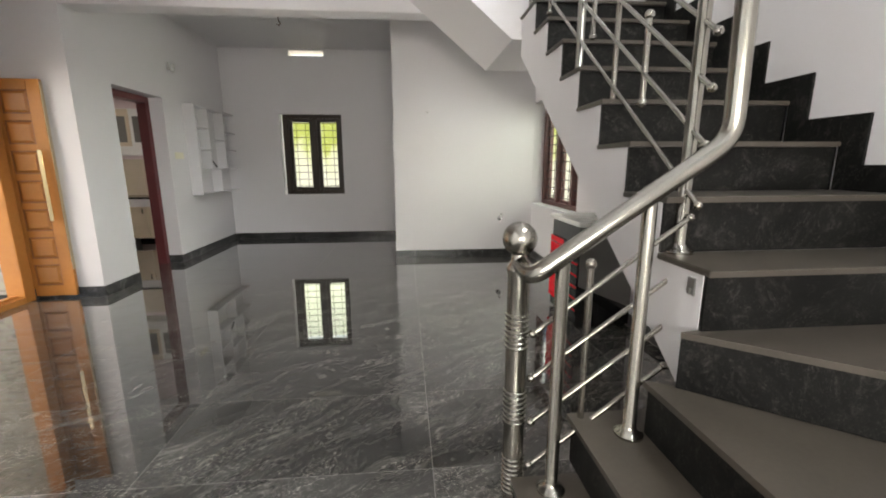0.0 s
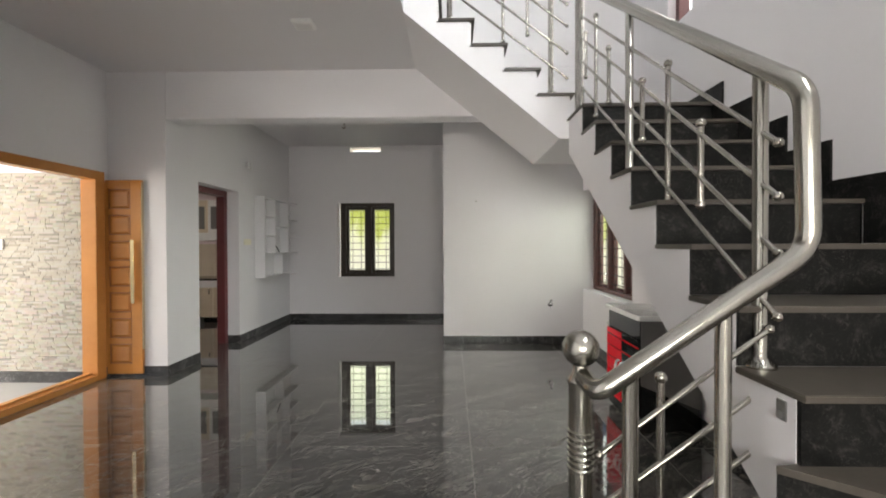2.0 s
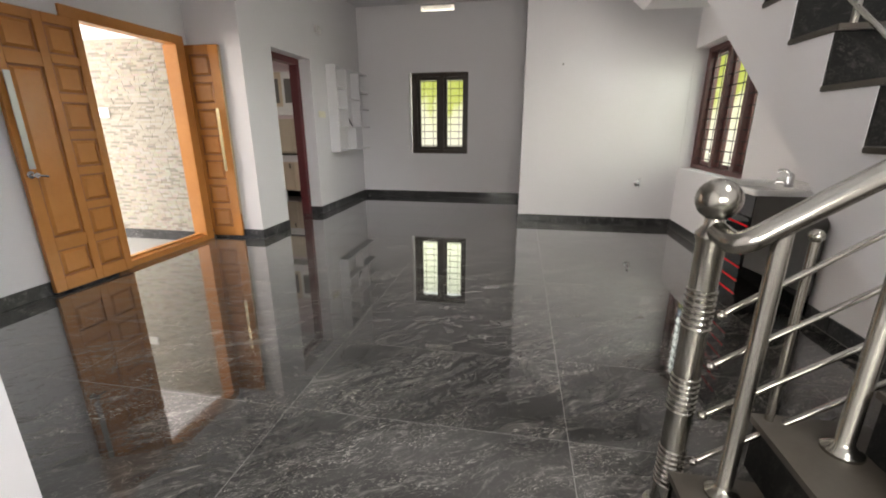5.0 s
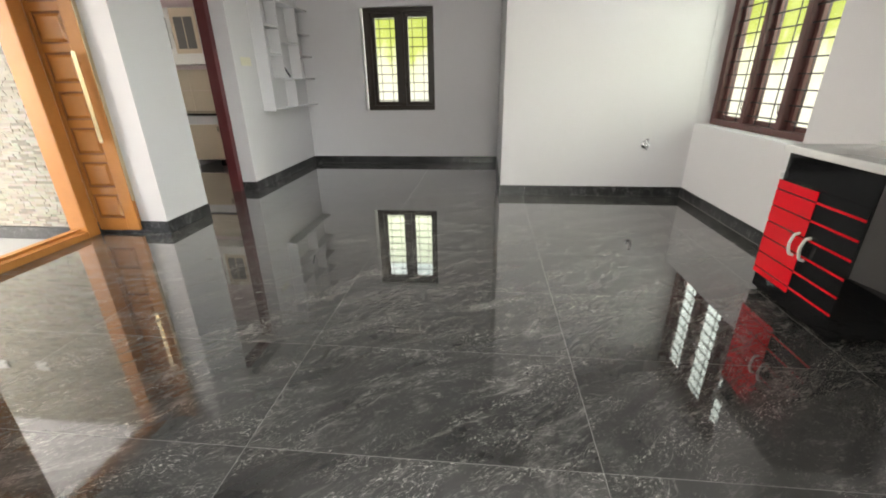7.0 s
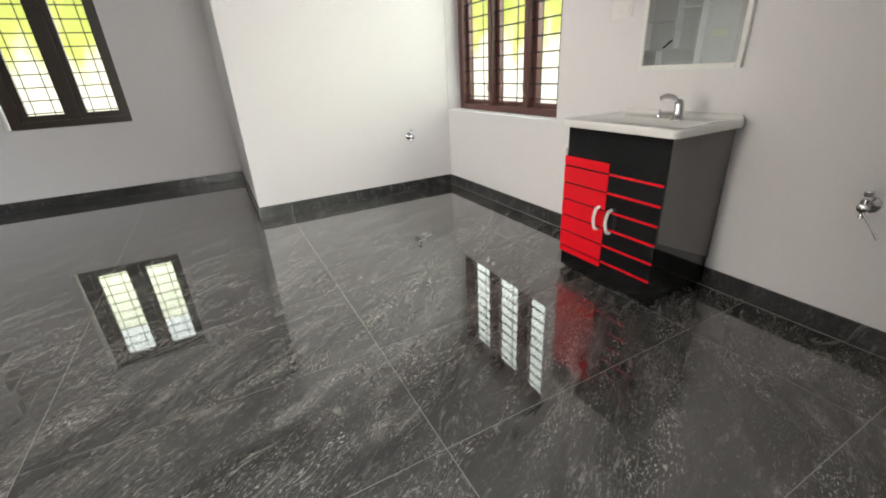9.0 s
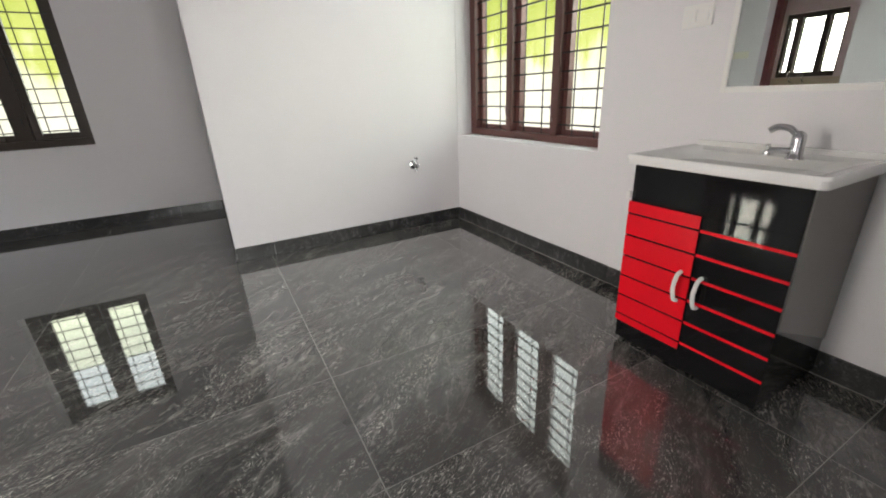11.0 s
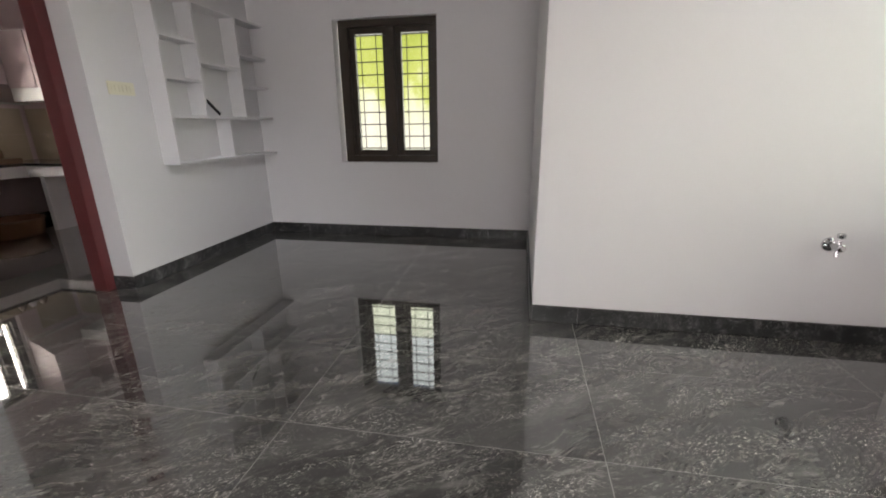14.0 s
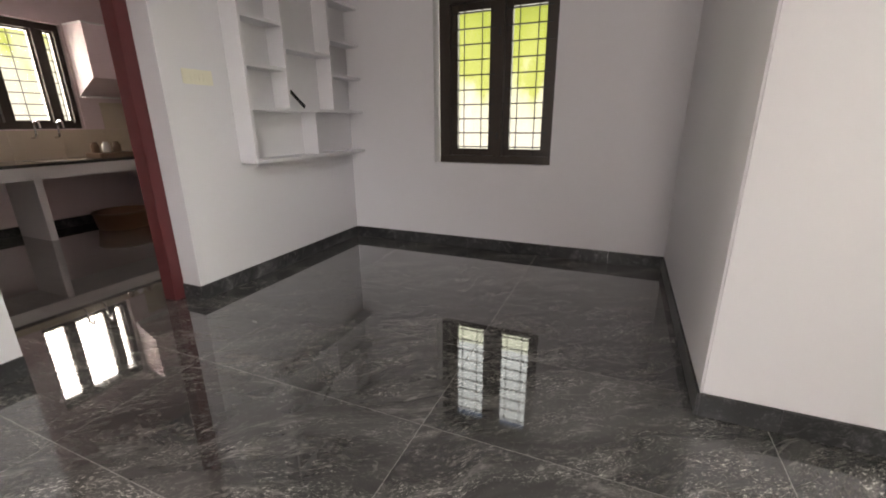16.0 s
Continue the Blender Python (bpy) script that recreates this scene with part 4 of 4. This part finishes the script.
shelf_board("side_panel", s0, s0 + TH, zb, ztp)
shelf_board("board", s0 + TH, s1, zb, zb + TH)
shelf_board("board", s0 + TH, s1, zm - TH, zm)
shelf_board("board", s0 + TH, s1, ztp - TH, ztp)
shelf_board("divider", 1.135, 1.135 + TH, zb + TH, zm - TH, SX - 0.003)
for y in (0.862, 1.378):
    shelf_board("divider", y, y + TH, zm, ztp - TH, SX - 0.003)
for y0, y1, z in ((s0 + TH, 0.862, 1.485), (s0 + TH, 0.862, 1.775), (0.884, 1.378, 1.635), (1.40, s1, 1.498), (1.40, s1, 1.768)):
    shelf_board("board", y0, y1, z - TH, z, SX - 0.004)
part("back", B(XK + 0.0005, s0 + TH, zb + TH, XK + 0.004, s1, ztp - TH), WALL, shelf)
strip = solid("black_strip", B(-0.09, -0.004, -0.014, 0.09, 0.004, 0.014, bevel=0.002), BLACK, "black plastic strip leaning on the shelf", "strip")
strip.matrix_basis = Matrix.Translation((XK + 0.135, 0.965, zm + 0.066)) @ pose(0, 0, 0, 0, 0, 90) @ pose(0, 0, 0, 0, 37, 0)

# ---- kitchen ----
SPLASH = material("cream_wall_tile", (0.62, 0.54, 0.42), 0.25, amount=0.05)
CREAM = material("cream_laminate", (0.66, 0.56, 0.42), 0.35, amount=0.05)
STONE = material("black_counter_stone", (0.03, 0.03, 0.03), 0.15, amount=0.2)
counter = thing("kitchen_counter", "white plastered kitchen counter with a dark stone top and open bays", "counter")
CZ = 0.76
part("worktop", boxes((KX, YP + T, CZ - 0.03, KX + 0.62, YK, CZ), (KX + 0.62, YK - 0.60, CZ - 0.03, XK - T - 0.4, YK, CZ), bevel=0.003), STONE, counter, "dark stone worktop")
part("slab", boxes((KX, YP + T, CZ - 0.15, KX + 0.60, YK, CZ - 0.03), (KX + 0.6, YK - 0.58, CZ - 0.15, XK - T - 0.4, YK, CZ - 0.03)), WALL, counter)
for y in (-0.4, 0.48):
    part("support", B(KX, y, 0, KX + 0.57, y + 0.06, CZ - 0.15, bevel=0.003), WALL, counter)
for x in (KX + 0.72, -4.55, XK - T - 0.46):
    part("support", B(x, YK - 0.56, 0, x + 0.06, YK, CZ - 0.15, bevel=0.003), WALL, counter)
for i in range(2):
    x = -4.49 + 0.50 * i
    c = part("cabinet_door", B(x + 0.003, YK - 0.585, 0.10, x + 0.497, YK - 0.565, CZ - 0.155, bevel=0.003), CREAM, counter, "cream laminate door")
    part("knob", B(x + 0.43, YK - 0.60, 0.5, x + 0.445, YK - 0.585, 0.58), STEEL, c)
tiles = thing("splashback", "cream glazed tiles behind the kitchen counter", "wall tiles")
for i in range(7):
    for j in range(2):
        if 0.40 - 0.3 < -1.1 + 0.45 * i < 1.31 and j == 1:
            continue
        part("tile", B(KX + 0.001, -1.19 + 0.45 * i, CZ + 0.3 * j + 0.001, KX + 0.009, -1.19 + 0.45 * i + 0.447, CZ + 0.3 * j + 0.298), SPLASH, tiles)
for i in range(6):
    for j in range(2):
        part("tile", B(KX + 0.01 + 0.45 * i, YK - 0.009, CZ + 0.3 * j + 0.001, KX + 0.457 + 0.45 * i, YK - 0.001, CZ + 0.3 * j + 0.298), SPLASH, tiles)
hood = thing("wall_cabinet", "pale pink laminate wall cabinet with a sloping underside", "cabinet")
bm = bmesh.new()
prism(bm, [(KX, 1.42), (KX, 2.14), (KX + 0.34, 2.14), (KX + 0.34, 1.60)], 'y', 1.33, YK - 0.001)
part("body", bm, PINK, hood)
part("bottom_board", B(KX + 0.002, 1.325, 1.405, KX + 0.12, YK - 0.002, 1.4195, bevel=0.002), WHITE, hood)
part("top_board", B(KX + 0.002, 1.325, 2.1405, KX + 0.35, YK - 0.002, 2.158, bevel=0.002), WHITE, hood)
upper = thing("wall_cabinet", "white and cream kitchen wall cabinet with glazed doors", "cabinet")
part("body", B(KX + 0.345, YK - 0.33, 1.42, XK - T - 0.35, YK - 0.001, 2.14, bevel=0.003), WHITE, upper)
for i in range(6):
    x = KX + 0.36 + 0.385 * i
    d = part("door", B(x, YK - 0.35, 1.56, x + 0.375, YK - 0.331, 2.13, bevel=0.003), (CREAM if i % 2 else WHITE) if i > 1 else PINK, upper)
    if i < 2:
        continue
    part("pane", B(x + 0.05, YK - 0.353, 1.62, x + 0.18, YK - 0.349, 2.02), GREY, d, "grey glass pane")
    part("pane", B(x + 0.195, YK - 0.353, 1.62, x + 0.325, YK - 0.349, 2.02), GREY, d, "grey glass pane")
ktap = thing("kitchen_taps", "pair of chrome swan-neck taps above the sink", "tap")
for y in (0.80, 1.00):
    bm = bmesh.new()
    tube(bm, [(KX + 0.01, y, 0.98), (KX + 0.10, y, 0.99), (KX + 0.11, y, 1.14), (KX + 0.20, y, 1.16), (KX + 0.21, y, 1.08)], 0.011, 10, 0.04)
    part("swan_neck", bm, CHROME, ktap, smooth=True)
sink = thing("sink", "steel sink set into the kitchen counter", "sink")
part("bowl", boxes((KX + 0.12, 0.62, CZ, KX + 0.50, 1.12, CZ + 0.006), bevel=0.002), STEEL, sink)
rack = thing("dish_rack", "small brown rack with jars on the counter", "rack")
BROWN = material("brown_plastic", (0.16, 0.10, 0.06), 0.5)
part("tray", B(KX + 0.2, 1.14, CZ, KX + 0.48, 1.52, CZ + 0.05, bevel=0.008), BROWN, rack)
for i in range(3):
    bm = bmesh.new()
    lathe(bm, [(0.035, 0), (0.04, 0.01), (0.04, 0.08), (0.025, 0.1), (0.025, 0.115)], Matrix.Translation((KX + 0.3, 1.2 + 0.11 * i, CZ + 0.05)), 12)
    part("jar", bm, BROWN if i != 1 else WHITE, rack, smooth=True)
basket = thing("basket", "round dark brown cane basket on the kitchen floor", "basket")
bm = bmesh.new()
lathe(bm, [(0.23, 0.0), (0.25, 0.02), (0.27, 0.16), (0.28, 0.17), (0.28, 0.19), (0.255, 0.19), (0.235, 0.04), (0.02, 0.02)], Matrix.Translation((-5.52, 1.17, 0)), 24)
part("bowl", bm, material("dark_cane", (0.20, 0.10, 0.05), 0.55), basket, smooth=True)
bm = bmesh.new()
tube(bm, [(-5.52 + 0.27 * math.cos(a / 4), 1.17 + 0.27 * math.sin(a / 4), 0.18) for a in range(26)], 0.012, 8)
part("rim", bm, BROWN, basket)

# ---- stone cladding pieces ----
clad = structure("wall_cladding", B(-7.6, CY - 0.012, -0.02, XL - 0.141, CY - 0.001, 2.055), material("cladding_joint", (0.42, 0.39, 0.34), 0.9), "wall clad with small grey and beige split stone strips")
structure("baseboard_porch", B(-7.6, CY - 0.03, -0.02, XL - 0.141, CY - 0.013, 0.085), SKIRT, "dark stone skirting of the porch")
structure("wall_porch_band", B(-7.6, CY - 0.022, 2.056, XL - 0.141, CY - 0.001, 2.799), WALL, "white plaster band above the stone cladding")
solid("switch_plate", boxes((-4.45, CY - 0.031, 1.30, -4.32, CY - 0.0125, 1.40), (-4.435, CY - 0.034, 1.325, -4.39, CY - 0.031, 1.375), (-4.38, CY - 0.034, 1.325, -4.335, CY - 0.031, 1.375), bevel=0.002), WHITE, "white plastic switch plate on the stone cladding", "switch")
rng = random.Random(5)
WIDTHS = (0.045, 0.06, 0.075, 0.095, 0.12)
CEND = XL - 0.143
shapes = [mesh_of("stone", B(0, -0.003 - 0.0009 * i, 0, w, 0, 0.0198), CLAD) for i, w in enumerate(WIDTHS)]
rest = bmesh.new()
count, z = 0, 0.09
while z < 2.03:
    x = -7.55 + rng.random() * 0.1
    while x < CEND - 0.02:
        i = rng.randrange(5)
        w = WIDTHS[i]
        if x > -4.75 and 1.0 < z < 1.7 and count < 320 and x + w < CEND:
            o = new("stone", shapes[i])
            o.parent = clad
            o.location = (x, CY - 0.0125, z)
            count += 1
        else:
            box(rest, x, CY - 0.0155 - 0.0009 * i, z, min(x + w, CEND), CY - 0.0125, z + 0.0198)
        x += w + 0.002
    z += 0.021
tagged(part("stone_strips", rest, CLAD, clad), kind="stuff")

# ---- floor tiles ----
floor = tagged(new("floor", mesh_of("floor_joint", boxes((XL, YS, -0.03, XR, YB, -0.0004), (KX, YP, -0.03, XL, YK, -0.0004)), GROUT)), "dark grey streaked polished stone tiles with pale joints", kind="structure")
made = {}


def floor_tile(x0, y0, x1, y1):
    w, h = x1 - x0, y1 - y0
    if w < 0.02 or h < 0.02:
        return
    key = (round(w, 3), round(h, 3))
    if key not in made:
        made[key] = mesh_of("tile", B(-w / 2, -h / 2, -0.012, w / 2, h / 2, 0.0), FLOOR)
    o = new("tile", made[key])
    o.parent = floor
    o.location = ((x0 + x1) / 2, (y0 + y1) / 2, 0)


for i in range(-5, 3):
    for j in range(-13, 5):
        g = 0.0013
        x0, x1 = -0.968 + 1.2 * i + g, -0.968 + 1.2 * (i + 1) - g
        y0, y1 = -0.465 + 0.6 * j + g, -0.465 + 0.6 * (j + 1) - g
        y0, y1, x0, x1 = max(y0, YS), min(y1, YB if x0 > XL else YK), max(x0, KX), min(x1, XR)
        if x0 < XL and y0 < YP:
            # cut round the corner between hall and kitchen
            floor_tile(max(x0, XL), y0, x1, y1)
            floor_tile(x0, YP, min(x1, XL), y1)
        else:
            floor_tile(x0, y0, x1, y1)
